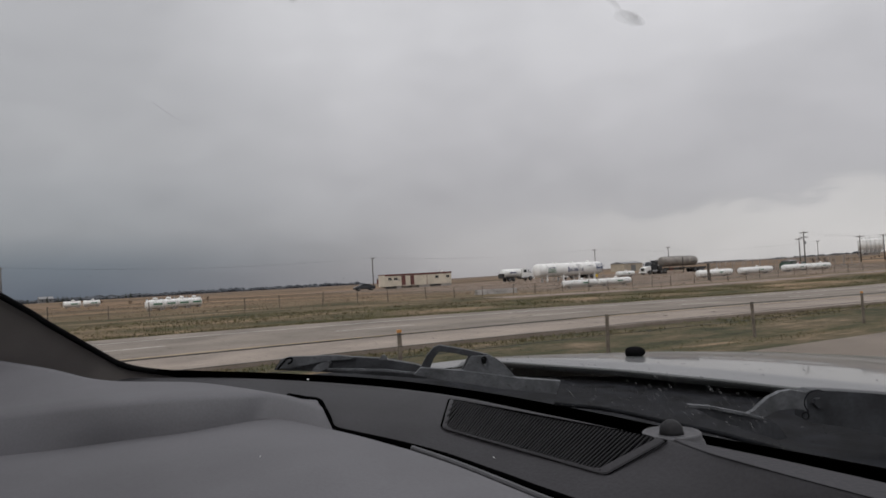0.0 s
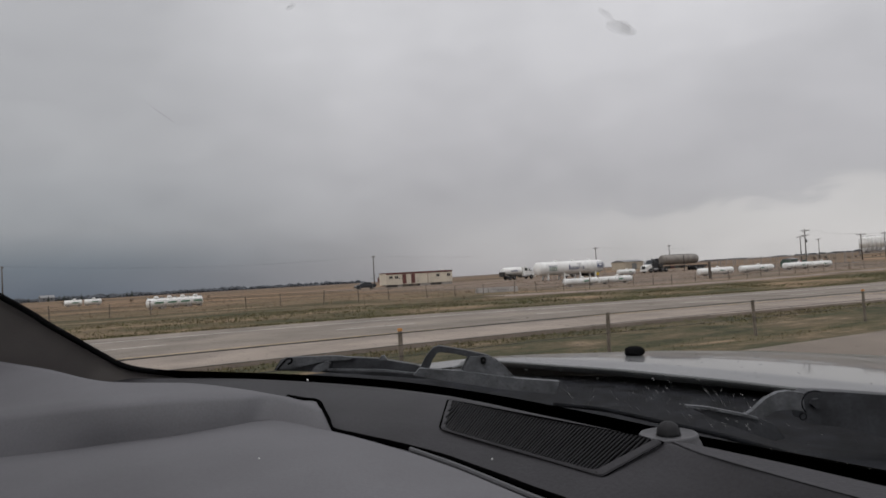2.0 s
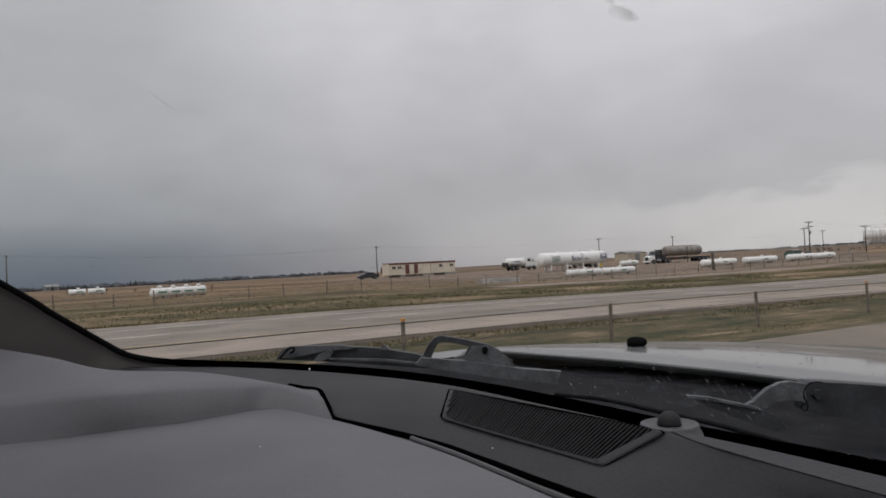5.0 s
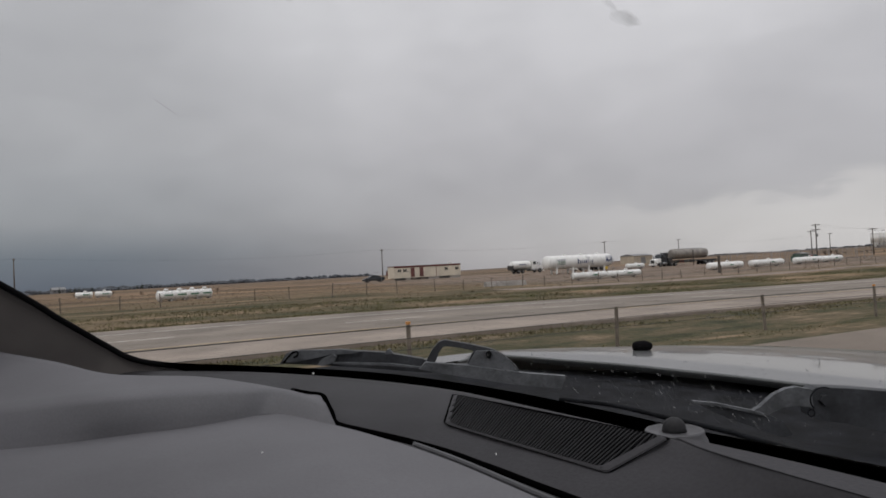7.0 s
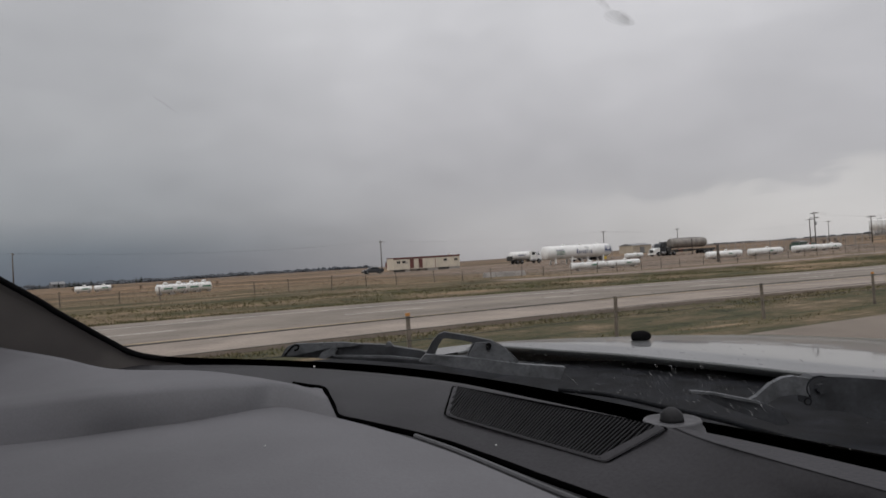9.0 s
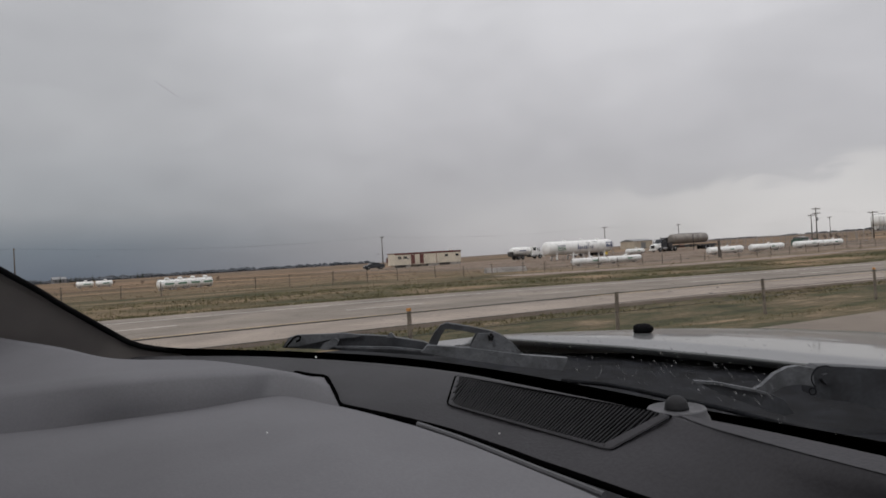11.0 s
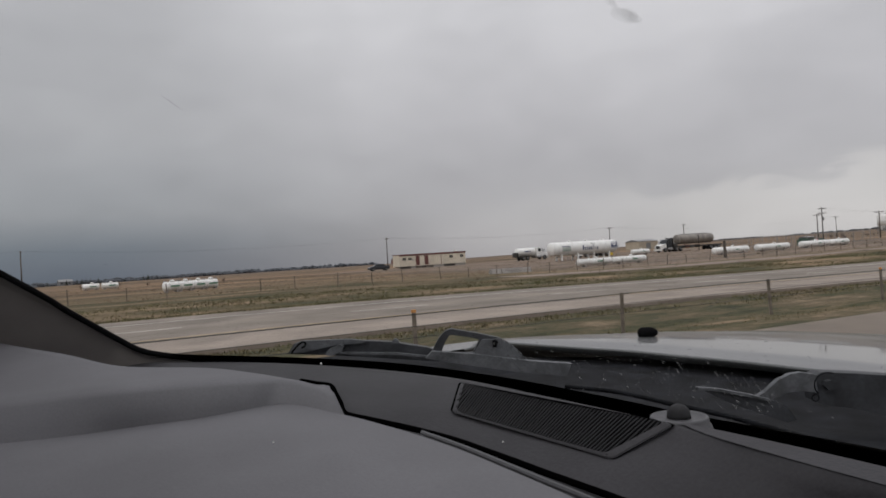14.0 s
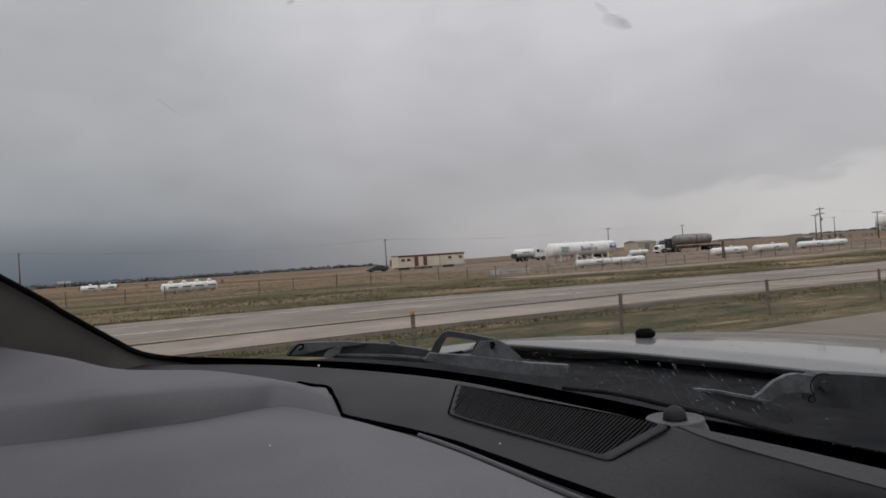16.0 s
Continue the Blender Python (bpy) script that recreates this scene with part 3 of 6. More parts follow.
def build_pickup():
    car = thing("pickup_truck", pose(0, 0, 0), "silver pickup with dark grey dashboard parked in the lane", "pickup")

    # dashboard top: a lip along the glass, then a face that leans back to the seats
    lip = [(-1.028, 0.043, 1.638), (-0.895, 0.160, 1.638), (-0.808, 0.226, 1.637), (-0.684, 0.287, 1.636), (-0.562, 0.325, 1.635), (-0.439, 0.336, 1.634),
           (-0.340, 0.343, 1.633), (-0.296, 0.351, 1.632), (-0.241, 0.353, 1.632), (-0.191, 0.352, 1.632), (-0.128, 0.351, 1.632), (0.25, 0.33, 1.632), (0.80, 0.05, 1.632)]
    crease = [(-1.019, 0.042, 1.637), (-0.883, 0.158, 1.637), (-0.798, 0.223, 1.637), (-0.677, 0.284, 1.635), (-0.554, 0.321, 1.635), (-0.435, 0.332, 1.633),
              (-0.336, 0.339, 1.633), (-0.287, 0.340, 1.631), (-0.230, 0.336, 1.630), (-0.181, 0.332, 1.630), (-0.120, 0.327, 1.630), (0.25, 0.30, 1.630), (0.80, 0.03, 1.630)]
    seam = [(-0.9900, 0.0400, 1.6280), (-0.8030, 0.1420, 1.6310), (-0.6610, 0.1840, 1.6330), (-0.5630, 0.2090, 1.6340), (-0.5030, 0.2060, 1.6260), (-0.4400, 0.2280, 1.6160), (-0.3660, 0.2490, 1.6080), (-0.3010, 0.2650, 1.6030), (-0.2560, 0.2976, 1.5900), (-0.2038, 0.3259, 1.5820), (-0.1399, 0.3486, 1.5780), (0.2500, 0.2400, 1.6000), (0.8000, -0.0200, 1.6000)]
    under = [(x, y - 0.10, 1.585) for x, y, z in seam]
    rear = [(x, min(y - 0.22, 0.02), 1.53) for x, y, z in seam]
    front = [(x, y + 0.004, 1.60) for x, y, z in lip]
    break_line = []
    for k, (p, q) in enumerate(zip(crease, seam)):
        v = Vector(p).lerp(Vector(q), 0.07 if k < 7 else 0.11)
        v.z -= 0.0 if k < 7 else 0.0055
        break_line.append(tuple(v))
    dash = part("dashboard", loft(bmesh.new(), [front, lip, crease, break_line, seam, under, rear], 90), M_DASH, car, "dark grey grained plastic dashboard", True)

    # paler strip: the light caught by the top edge, put into its colour
    top_a = [tuple(Vector(lip[6]).lerp(Vector(lip[7]), 0.5))] + lip[7:11]
    top_b = [tuple(Vector(lip[6]).lerp(Vector(lip[7]), 0.5).lerp(Vector(crease[6]).lerp(Vector(crease[7]), 0.5), 0.2))] + crease[7:11]
    bm = loft(bmesh.new(), [[(x, y, z + 0.0008) for x, y, z in row] for row in (top_a, top_b)], 30)
    part("top_edge", bm, M_LIP_LIT, dash, "top edge with its brighter light painted in", True)

    # instrument cowl: a separate lighter pad with soft creases
    far_edge = [(-1.10, -0.100, 1.686), (-0.935, -0.045, 1.680), (-0.811, 0.009, 1.674), (-0.719, 0.053, 1.666), (-0.662, 0.118, 1.662), (-0.614, 0.151, 1.658),
                (-0.572, 0.171, 1.655), (-0.531, 0.190, 1.652)]
    valley = [(-0.7536, -0.0967, 1.6510), (-0.7134, -0.0357, 1.6540), (-0.6818, 0.0054, 1.6580), (-0.6454, 0.0473, 1.6625), (-0.6190, 0.1100, 1.6620), (-0.5930, 0.1460, 1.6590), (-0.5690, 0.1690, 1.6550), (-0.5240, 0.1880, 1.6510)]
    crest = [(-0.6779, -0.0867, 1.6530), (-0.6492, -0.0332, 1.6560), (-0.6173, 0.0053, 1.6600), (-0.5872, 0.0428, 1.6635), (-0.5673, 0.1006, 1.6625), (-0.5620, 0.1380, 1.6590), (-0.5640, 0.1660, 1.6550), (-0.5050, 0.1830, 1.6500)]
    foot = [(-0.6521, -0.0843, 1.6280), (-0.6196, -0.0328, 1.6300), (-0.5967, 0.0032, 1.6330), (-0.5824, 0.0408, 1.6350), (-0.5611, 0.0896, 1.6380), (-0.5560, 0.1272, 1.6390), (-0.5500, 0.1570, 1.6400), (-0.4770, 0.1790, 1.6400)]
    skirt = [(x - 0.012, y + 0.012, z - 0.05) for x, y, z in far_edge]

    def between(a, b, f):
        return [tuple(Vector(p).lerp(Vector(q), f)) for p, q in zip(a, b)]
    bm = loft(bmesh.new(), [skirt, far_edge, between(far_edge, valley, 0.12), between(far_edge, valley, 0.80), between(valley, crest, 0.15), between(valley, crest, 0.86),
                            between(crest, foot, 0.14), between(crest, foot, 0.80), foot], 60)
    edge = [(-0.6521, -0.0843, 1.6280), (-0.5967, 0.0032, 1.6330), (-0.5636, 0.0900, 1.6375), (-0.5500, 0.1570, 1.6400), (-0.4770, 0.1790, 1.6400), (-0.4050, 0.1910, 1.6400), (-0.3460, 0.1980, 1.6390), (-0.2910, 0.1980, 1.6390), (-0.2490, 0.1990, 1.6380), (-0.2070, 0.1990, 1.6370), (-0.0800, 0.1990, 1.6350)]
    mid = [(x * 0.93, y - 0.045, z + 0.0025) for x, y, z in edge]
    near = [(x * 0.62 + 0.02, -0.10, 1.628) for x, y, z in edge]
    side_top = [far_edge[-1], valley[-1], crest[-1], foot[-1]]
    part("instrument_cowl", bm, M_COWL, car, "soft-touch grey pad over the instruments", True)
    # black sheet hung beside the pad in place of its shaded side
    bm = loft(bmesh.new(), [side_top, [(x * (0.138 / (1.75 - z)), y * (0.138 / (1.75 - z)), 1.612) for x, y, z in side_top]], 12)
    part("cowl_gap", bm, M_GAP, car, "black sheet standing for the shaded gap beside the instrument pad")
    drop = [(x * (0.15 / (1.75 - z)), y * (0.15 / (1.75 - z)), 1.60) for x, y, z in edge[4:]]
    bm = loft(bmesh.new(), [edge, mid, near, [(x, -0.16, 1.50) for x, y, z in near]], 80)
    loft(bm, [edge[4:], drop], 40)
    part("cowl_pad", bm, M_COWL, car, "soft-touch grey pad", True)
    # dark parting line between pad and dashboard, with a thin bright bead
    line = [(-0.5664, 0.1764, 1.6535), (-0.5463, 0.1831, 1.6528), (-0.5356, 0.1907, 1.6515), (-0.5120, 0.1860, 1.6490), (-0.4981, 0.1845, 1.6440), (-0.4841, 0.1828, 1.6390), (-0.4773, 0.1978, 1.6335), (-0.4561, 0.2149, 1.6290), (-0.4388, 0.2284, 1.6250), (-0.4183, 0.2393, 1.6215), (-0.3934, 0.2462, 1.6185), (-0.3709, 0.2530, 1.6155), (-0.3478, 0.2576, 1.6132), (-0.3269, 0.2624, 1.6112), (-0.3074, 0.2667, 1.6094), (-0.2853, 0.2710, 1.6075), (-0.2645, 0.2746, 1.6060)]
    bm = bmesh.new()
    pts = spline(line, 110)
    tube(bm, pts, 0.0022)
    part("parting_line", bm, M_GAP, car, "black gap between pad and dashboard")
    bm = bmesh.new()
    pts = spline([(-0.4160, 0.2102, 1.6330), (-0.3736, 0.2135, 1.6325), (-0.3434, 0.2147, 1.6320), (-0.3159, 0.2152, 1.6315), (-0.2916, 0.2157, 1.6310), (-0.2717, 0.2177, 1.6300), (-0.2494, 0.2193, 1.6290)], 40)
    tube(bm, pts, 0.0017)
    part("trim_bead", bm, M_BEAD, car)

    # speaker grille with slanted slats
    tl, tr, bl, br = Vector((-0.5327, 0.3151, 1.6360)), Vector((-0.3261, 0.3388, 1.6346)), Vector((-0.4708, 0.2703, 1.6278)), Vector((-0.3353, 0.2952, 1.6210))
    nrm = (tr - tl).cross(bl - tl).normalized()
    if nrm.z < 0:
        nrm = -nrm
    tree = BVHTree.FromPolygons([v.co for v in dash.data.vertices], [tuple(p.vertices) for p in dash.data.polygons])

    def seat(p, lift):
        """The spot on the dashboard under p, raised by lift."""
        hit = tree.ray_cast(p + nrm * 0.03, -nrm, 0.08)[0]
        return (hit if hit is not None else p) + nrm * lift
    grille = new("speaker_grille")
    grille.parent = car
    c = (tl + tr + bl + br) / 4

    def ring(s0, s1, lift0, lift1, name, mat, label=""):
        bm = bmesh.new()
        rows = []
        for s, lift in ((s0, lift0), (s1, lift1)):
            row = []
            quad = [tl, tr, br, bl]
            for i in range(4):
                p0, p1, p2 = quad[i - 1], quad[i], quad[(i + 1) % 4]
                for k in range(5):
                    u = k / 4
                    a = p1.lerp(p0, 0.07 * (1 - u))
                    b = p1.lerp(p2, 0.07 * u)
                    q = a.lerp(b, u)
                    row.append(bm.verts.new(seat(c + (q - c) * s, lift)))
            rows.append(row)
        n = len(rows[0])
        for i in range(n):
            j = (i + 1) % n
            bm.faces.new((rows[0][i], rows[0][j], rows[1][j], rows[1][i]))
        if s1 < 0.5:
            bmesh.ops.remove_doubles(bm, verts=bm.verts, dist=1e-6)
        return part(name, bm, mat, grille, label, True)

    ring(1.095, 1.080, -0.0010, 0.0009, "bezel", M_DASH)
    ring(1.080, 1.020, 0.0010, 0.0020, "bezel", M_DASH)
    ring(1.112, 1.090, 0.0009, 0.0002, "groove", M_GAP, "dark groove round the grille")

    bl, br, tl, tr = [c + (q - c) * 1.045 for q in (bl, br, tl, tr)]      # the slats run under the bezel

    def spot(u, v, lift):
        """A point of the grille: u along it, v from its near edge to its far edge."""
        return seat(bl.lerp(br, u).lerp(tl.lerp(tr, u), v), lift)
    bm = bmesh.new()
    cells = [[bm.verts.new(spot(i / 10, j / 3, 0.0005)) for i in range(11)] for j in range(4)]
    for r0, r1 in zip(cells, cells[1:]):
        for i in range(10):
            bm.faces.new((r0[i], r0[i + 1], r1[i + 1], r1[i]))
    part("backing", bm, M_GAP, grille, "black backing behind the slats")
    unit = bmesh.new()
    box(unit, (0, 0, 0), (1, 1, 1))
    slat_mesh = bpy.data.meshes.new("slat")
    unit.to_mesh(slat_mesh)
    unit.free()
    slat_mesh.materials.append(M_SLAT)
    for k in range(63):
        u1 = 0.010 + k / 63.5                     # at the far edge
        u0 = (u1 - 0.08) / 0.85                   # at the near edge
        v0 = 0.0
        if u0 > 1:
            v0 = (u0 - 1) / (u0 - u1)
        elif u0 < 0:
            v0 = -u0 / (u1 - u0)
        v0 = min(v0 + 0.02, 0.92)
        a, b = spot(u0 + (u1 - u0) * v0, v0, 0.0010), spot(u0 + (u1 - u0) * 0.985, 0.985, 0.0010)
        if (b - a).length < 0.004:
            continue
        xa = (b - a).normalized()
        ya = nrm.cross(xa).normalized()
        za = xa.cross(ya)
        m = Matrix((xa, ya, za)).transposed().to_4x4()
        m.translation = (a + b) / 2
        slat = new("slat", slat_mesh)
        slat.parent = grille
        slat.matrix_local = m @ Matrix.Diagonal(((b - a).length, 0.0014, 0.0013, 1))

    # side demister behind the instrument pad: two rows of fins in a black recess
    down = Vector((0, 0, 1))

    def dash_top(x, y, lift):
        hit = tree.ray_cast(Vector((x, y, 1.70)), -down, 0.2)[0]
        return (hit if hit is not None else Vector((x, y, 1.63))) + down * lift
    vent = new("side_demister")
    vent.parent = car
    va, vb = Vector((-0.836, 0.100, 0)), Vector((-0.712, 0.178, 0))
    along, across = (vb - va).normalized(), Vector((-(vb - va).y, (vb - va).x, 0)).normalized()
    for row, off in enumerate((-0.008, 0.006)):
        bm = bmesh.new()
        edge_a, edge_b = [], []
        for k in range(15):
            q = va.lerp(vb, k / 14) + across * (off - 0.006 * math.sin(math.pi * k / 14))
            edge_a.append(bm.verts.new(dash_top(q.x, q.y, 0.0012)))
            q = q + across * 0.009
            edge_b.append(bm.verts.new(dash_top(q.x, q.y, 0.0012)))
        for k in range(14):
            bm.faces.new((edge_a[k], edge_a[k + 1], edge_b[k + 1], edge_b[k]))
        part("slot", bm, M_GAP, vent, "black demister slot")
        for k in range(17):
            q = va.lerp(vb, (k + 0.5) / 17) + across * (off - 0.006 * math.sin(math.pi * (k + 0.5) / 17) + 0.0045)
            p = dash_top(q.x, q.y, 0.0026)
            part("fin", boxm(p, (0.0016, 0.0095, 0.003), math.atan2(along.y, along.x)), M_DASH, vent)
    # unseen paler panel behind the instrument pad, added to brighten the demister's reflection
    bm = bmesh.new()
    far_rail = spline([(-0.880, 0.015, 0), (-0.866, 0.060, 0), (-0.838, 0.112, 0), (-0.762, 0.162, 0), (-0.690, 0.205, 0), (-0.640, 0.212, 0)], 30)
    near_rail = spline([(-0.900, -0.06, 0), (-0.790, -0.05, 0), (-0.700, 0.00, 0), (-0.640, 0.05, 0), (-0.600, 0.09, 0), (-0.575, 0.13, 0)], 30)
    grid = [[bm.verts.new(dash_top(*Vector(p).lerp(Vector(q), f).xy, 0.0007)) for p, q in zip(near_rail, far_rail)] for f in (0, 0.25, 0.5, 0.75, 1)]
    for r0, r1 in zip(grid, grid[1:]):
        for k in range(len(r0) - 1):
            bm.faces.new((r0[k], r0[k + 1], r1[k + 1], r1[k]))
    part("reflection_panel", bm, M_COWL, vent, "added grey panel that brightens the windshield reflection", True)

    # light sensor: a domed bead on a round foot
    sc = Vector((-0.3305, 0.3590, 1.6335))
    bm = lathe(bmesh.new(), [(-0.014, 0.0232), (-0.005, 0.0204), (-0.0038, 0.0192), (-0.0008, 0.0190), (0.0002, 0.0184), (0.0004, 0.0174), (-0.0008, 0.0160), (-0.0008, 0.001)], "z", 36, sc)
    base = part("light_sensor", bm, M_BEAD, car, "round dashboard light sensor", True)
    bm = lathe(bmesh.new(), [(-0.001, 0.0080)] + [(0.0012 + 0.0072 * math.sin(a), 0.0076 * math.cos(a)) for a in (0.0, 0.3, 0.6, 0.9, 1.2, 1.45)], "z", 28, sc)
    part("sensor_dome", bm, M_GRILLE, base, "smoked dome", True)

    # small bright crumbs on the plastic
    for p in ((-0.4231, 0.1119, 1.6435), (-0.401, 0.2642, 1.62), (-0.7521, 0.2587, 1.638)):
        bm = bmesh.new()
        bmesh.ops.create_icosphere(bm, subdivisions=1, radius=0.0013 if p[0] < -0.7 else 0.0006, matrix=Matrix.Translation(p))
        part("crumb", bm, M_TANK, car)

    # windshield, raked back from the dashboard to the roof
    foot_line = [(-1.06, 0.060, 1.632), (-0.985, 0.135, 1.630), (-0.895, 0.205, 1.628), (-0.808, 0.278, 1.626), (-0.684, 0.350, 1.621), (-0.562, 0.398, 1.616), (-0.439, 0.418, 1.612),
                 (-0.340, 0.428, 1.610), (-0.241, 0.435, 1.609), (-0.128, 0.437, 1.608), (0.25, 0.41, 1.608), (0.62, 0.27, 1.615), (0.82, 0.06, 1.63)]

    def up(line, s, tuck=0.0, lift=0.0):
        row = []
        for x, y, z in line:
            a = radians(27 + lift * max(0.0, 1 - (abs(x + 0.12) / 0.9) ** 2) + 10 * min(1.0, abs(x + 0.12) / 0.9) ** 2)      # flatter in the middle than at the pillars
            row.append((x + tuck * s * (-1 if x > 0 else 1) * 0.30, y - math.cos(a) * s, z + math.sin(a) * s))
        return row
    pane_line = [(u - 0.12, 0.4359 - 0.1110 * u ** 2 - 0.5412 * u ** 4 + 0.2087 * u ** 6, 1.6065 + 0.0347 * u ** 2 - 0.0097 * u ** 4) for u in (-0.95 + 0.0792 * k for k in range(25))]
    bm = loft(bmesh.new(), [up(pane_line, s, 1.0, 8.6) for s in (0.0, 0.1, 0.2, 0.35, 0.5, 0.65, 0.8)], 60)
    glass = part("windshield", bm, M_GLASS, car, "rain-specked raked windshield", True)
    if glass.data.polygons[200].normal.y > 0:
        glass.data.flip_normals()
    glass.visible_shadow = False
    widths = [0.041, 0.034, 0.034, 0.032, 0.040, 0.039, 0.042, 0.038, 0.041, 0.050, 0.05, 0.04, 0.04]
    frit = up(foot_line, 0.0)
    top = [up([p], w, 1.0)[0] for p, w in zip(foot_line, widths)]
    bm = loft(bmesh.new(), [[(x, y + 0.004, z - 0.03) for x, y, z in frit], [(x, y - 0.001, z - 0.002) for x, y, z in frit],
                            [(x, y - 0.001, z - 0.002) for x, y, z in top]], 60)
    part("black_band", bm, M_BLACK, glass, "black ceramic band along the glass")
    # dark slot that closes the gap between dashboard and glass
    slot_a = [(x, y + 0.003, 1.602) for x, y, z in lip]
    slot_b = [(x, y + 0.006, z - 0.028) for x, y, z in frit]
    part("demister_slot", loft(bmesh.new(), [slot_a, slot_b, [(x, y + 0.02, 1.50) for x, y, z in frit]], 60), M_BLACK, car, "black demister slot")
    # specks of dirt and drops, thickest low down
    rng = random.Random(11)
    bm = bmesh.new()
    base_pts = spline(foot_line, 200)
    for _ in range(1150):
        i = rng.randrange(12, 150)
        s = 0.022 + 0.12 * rng.random() ** 2.2
        p = Vector(up([tuple(base_pts[i])], s, 1.0, 8.6)[0]) + Vector((0, -0.001, -0.0015))
        r = rng.uniform(0.00014, 0.00045) if rng.random() < 0.85 else rng.uniform(0.0004, 0.0008)
        lengthen = rng.uniform(1.0, 2.6)
        m = Matrix.Translation(p) @ Euler((radians(-37), 0, rng.uniform(-0.4, 0.4))).to_matrix().to_4x4() @ Matrix.Diagonal((1, lengthen, 0.3, 1))
        bmesh.ops.create_icosphere(bm, subdivisions=1, radius=r, matrix=m)
    for _ in range(420):
        q0 = Vector(base_pts[rng.randrange(84, 126)])
        p = Vector(up([tuple(q0)], 0.045 + 0.075 * rng.random(), 1.0, 8.6)[0]) + Vector((0, -0.001, -0.0015))
        m = Matrix.Translation(p) @ Euler((radians(-37), 0, rng.uniform(-0.5, 0.5))).to_matrix().to_4x4() @ Matrix.Diagonal((1, rng.uniform(1.0, 2.2), 0.3, 1))
        bmesh.ops.create_icosphere(bm, subdivisions=1, radius=0.0003 + 0.0008 * rng.random() ** 2, matrix=m)
    for _ in range(90):
        q0 = Vector(base_pts[rng.randrange(14, 62)])
        p = Vector(up([tuple(q0)], rng.uniform(0.05, 0.16), 1.0, 8.6)[0]) + Vector((0, -0.001, -0.0015))
        m = Matrix.Translation(p) @ Euler((radians(-34), 0, rng.uniform(0.3, 1.0))).to_matrix().to_4x4() @ Matrix.Diagonal((rng.uniform(1.5, 5), 1, 0.3, 1))
        bmesh.ops.create_icosphere(bm, subdivisions=1, radius=rng.uniform(0.0002, 0.00055), matrix=m)
    for _ in range(300):
        q0 = Vector(base_pts[rng.randrange(14, 140)])
        p = Vector(up([tuple(q0)], 0.06 + 0.15 * rng.random(), 1.0, 8.6)[0]) + Vector((0, -0.001, -0.0015))
        m = Matrix.Translation(p) @ Euler((radians(-34), 0, rng.gauss(0.9, 0.5))).to_matrix().to_4x4() @ Matrix.Diagonal((rng.uniform(1.5, 4.5), 0.8, 0.3, 1))
        bmesh.ops.create_icosphere(bm, subdivisions=1, radius=rng.uniform(0.00015, 0.00042), matrix=m)
    for _ in range(130):
        q0 = Vector(base_pts[rng.randrange(40, 130)])
        p = Vector(up([tuple(q0)], 0.09 + 0.15 * rng.random(), 1.0, 8.6)[0]) + Vector((0, -0.001, -0.0015))
        m = Matrix.Translation(p) @ Euler((radians(-34), 0, rng.gauss(0.9, 0.4))).to_matrix().to_4x4() @ Matrix.Diagonal((rng.uniform(1.5, 3.5), 0.8, 0.3, 1))
        bmesh.ops.create_icosphere(bm, subdivisions=1, radius=rng.uniform(0.00035, 0.00060), matrix=m)
    specks = part("dried_dirt", bm, M_SMEAR, glass, "dried specks and drops on the glass")
    specks["kind"] = "stuff"
    # smears high on the glass: an insect with its trail, a small spot and a scratch
    def blot(name, centre, wide, high, tilt, layers, label):
        bm = bmesh.new()
        for k in range(layers):
            f = 1.0 - k / (layers + 0.6)
            ring = []
            for i in range(18):
                a = 2 * math.pi * i / 18
                r = f * (1 + 0.16 * math.sin(2 * a + k) + 0.10 * math.sin(5 * a + 2 * k))
                u, v = wide * r * math.cos(a), high * r * math.sin(a)
                u, v = u * math.cos(tilt) - v * math.sin(tilt), u * math.sin(tilt) + v * math.cos(tilt)
                ring.append(bm.verts.new(Vector(centre) + RIGHT * (u + 0.06 * wide * k) + UP * (v - 0.05 * high * k) + SIGHT * (0.002 + 0.0003 * k)))
            bm.faces.new(ring)
        part(name, bm, M_SMUDGE, glass, label)
    blot("smear", (-0.1436, 0.1443, 1.8146), 0.0044, 0.0022, -0.45, 6, "grey insect smear on the glass")
    blot("smear", (-0.1442, 0.1395, 1.8180), 0.0026, 0.0010, -0.75, 2, "faint trail of the insect smear")
    blot("smear", (-0.2560, 0.0870, 1.8528), 0.0020, 0.0013, 0.2, 3, "small grey spot on the glass")
    blot("scratch", (-0.4353, 0.0680, 1.8508), 0.0085, 0.0004, -0.62, 1, "fine scratch on the glass")

    # driver's side roof pillar with its dark rubber edge
    p1 = Vector((-0.80, -0.62, 2.17))
    mid_p = Vector((-0.9496, -0.0415, 1.7533))
    ridge = [Vector((-0.942, 0.1616, 1.6366)), Vector((-0.9587, 0.1154, 1.6458)), Vector((-0.9656, 0.0901, 1.6547)), Vector((-0.9714, 0.0668, 1.6705)), Vector((-0.9605, 0.0126, 1.7114)), mid_p, mid_p.lerp(p1, 0.5), p1]
    out = Vector((-0.012, -0.008, 0.004))
    back = Vector((-0.06, -0.10, -0.085))
    bm = loft(bmesh.new(), [[v + out * 0.2 for v in ridge], [v + back * 0.15 + Vector((0.006, 0, 0)) for v in ridge], [v + back + Vector((0.01, 0, 0)) for v in ridge], [v + back * 2.2 for v in ridge],
                            [v + back * 2.0 + Vector((-0.1, 0.08, 0.06)) for v in ridge]], 40)
    part("roof_pillar", bm, M_TRIM, car, "grey-brown cloth-covered windshield pillar", True)
    bm = bmesh.new()
    pts = spline([v + Vector((0.004, 0.002, 0.001)) for v in ridge], 50)
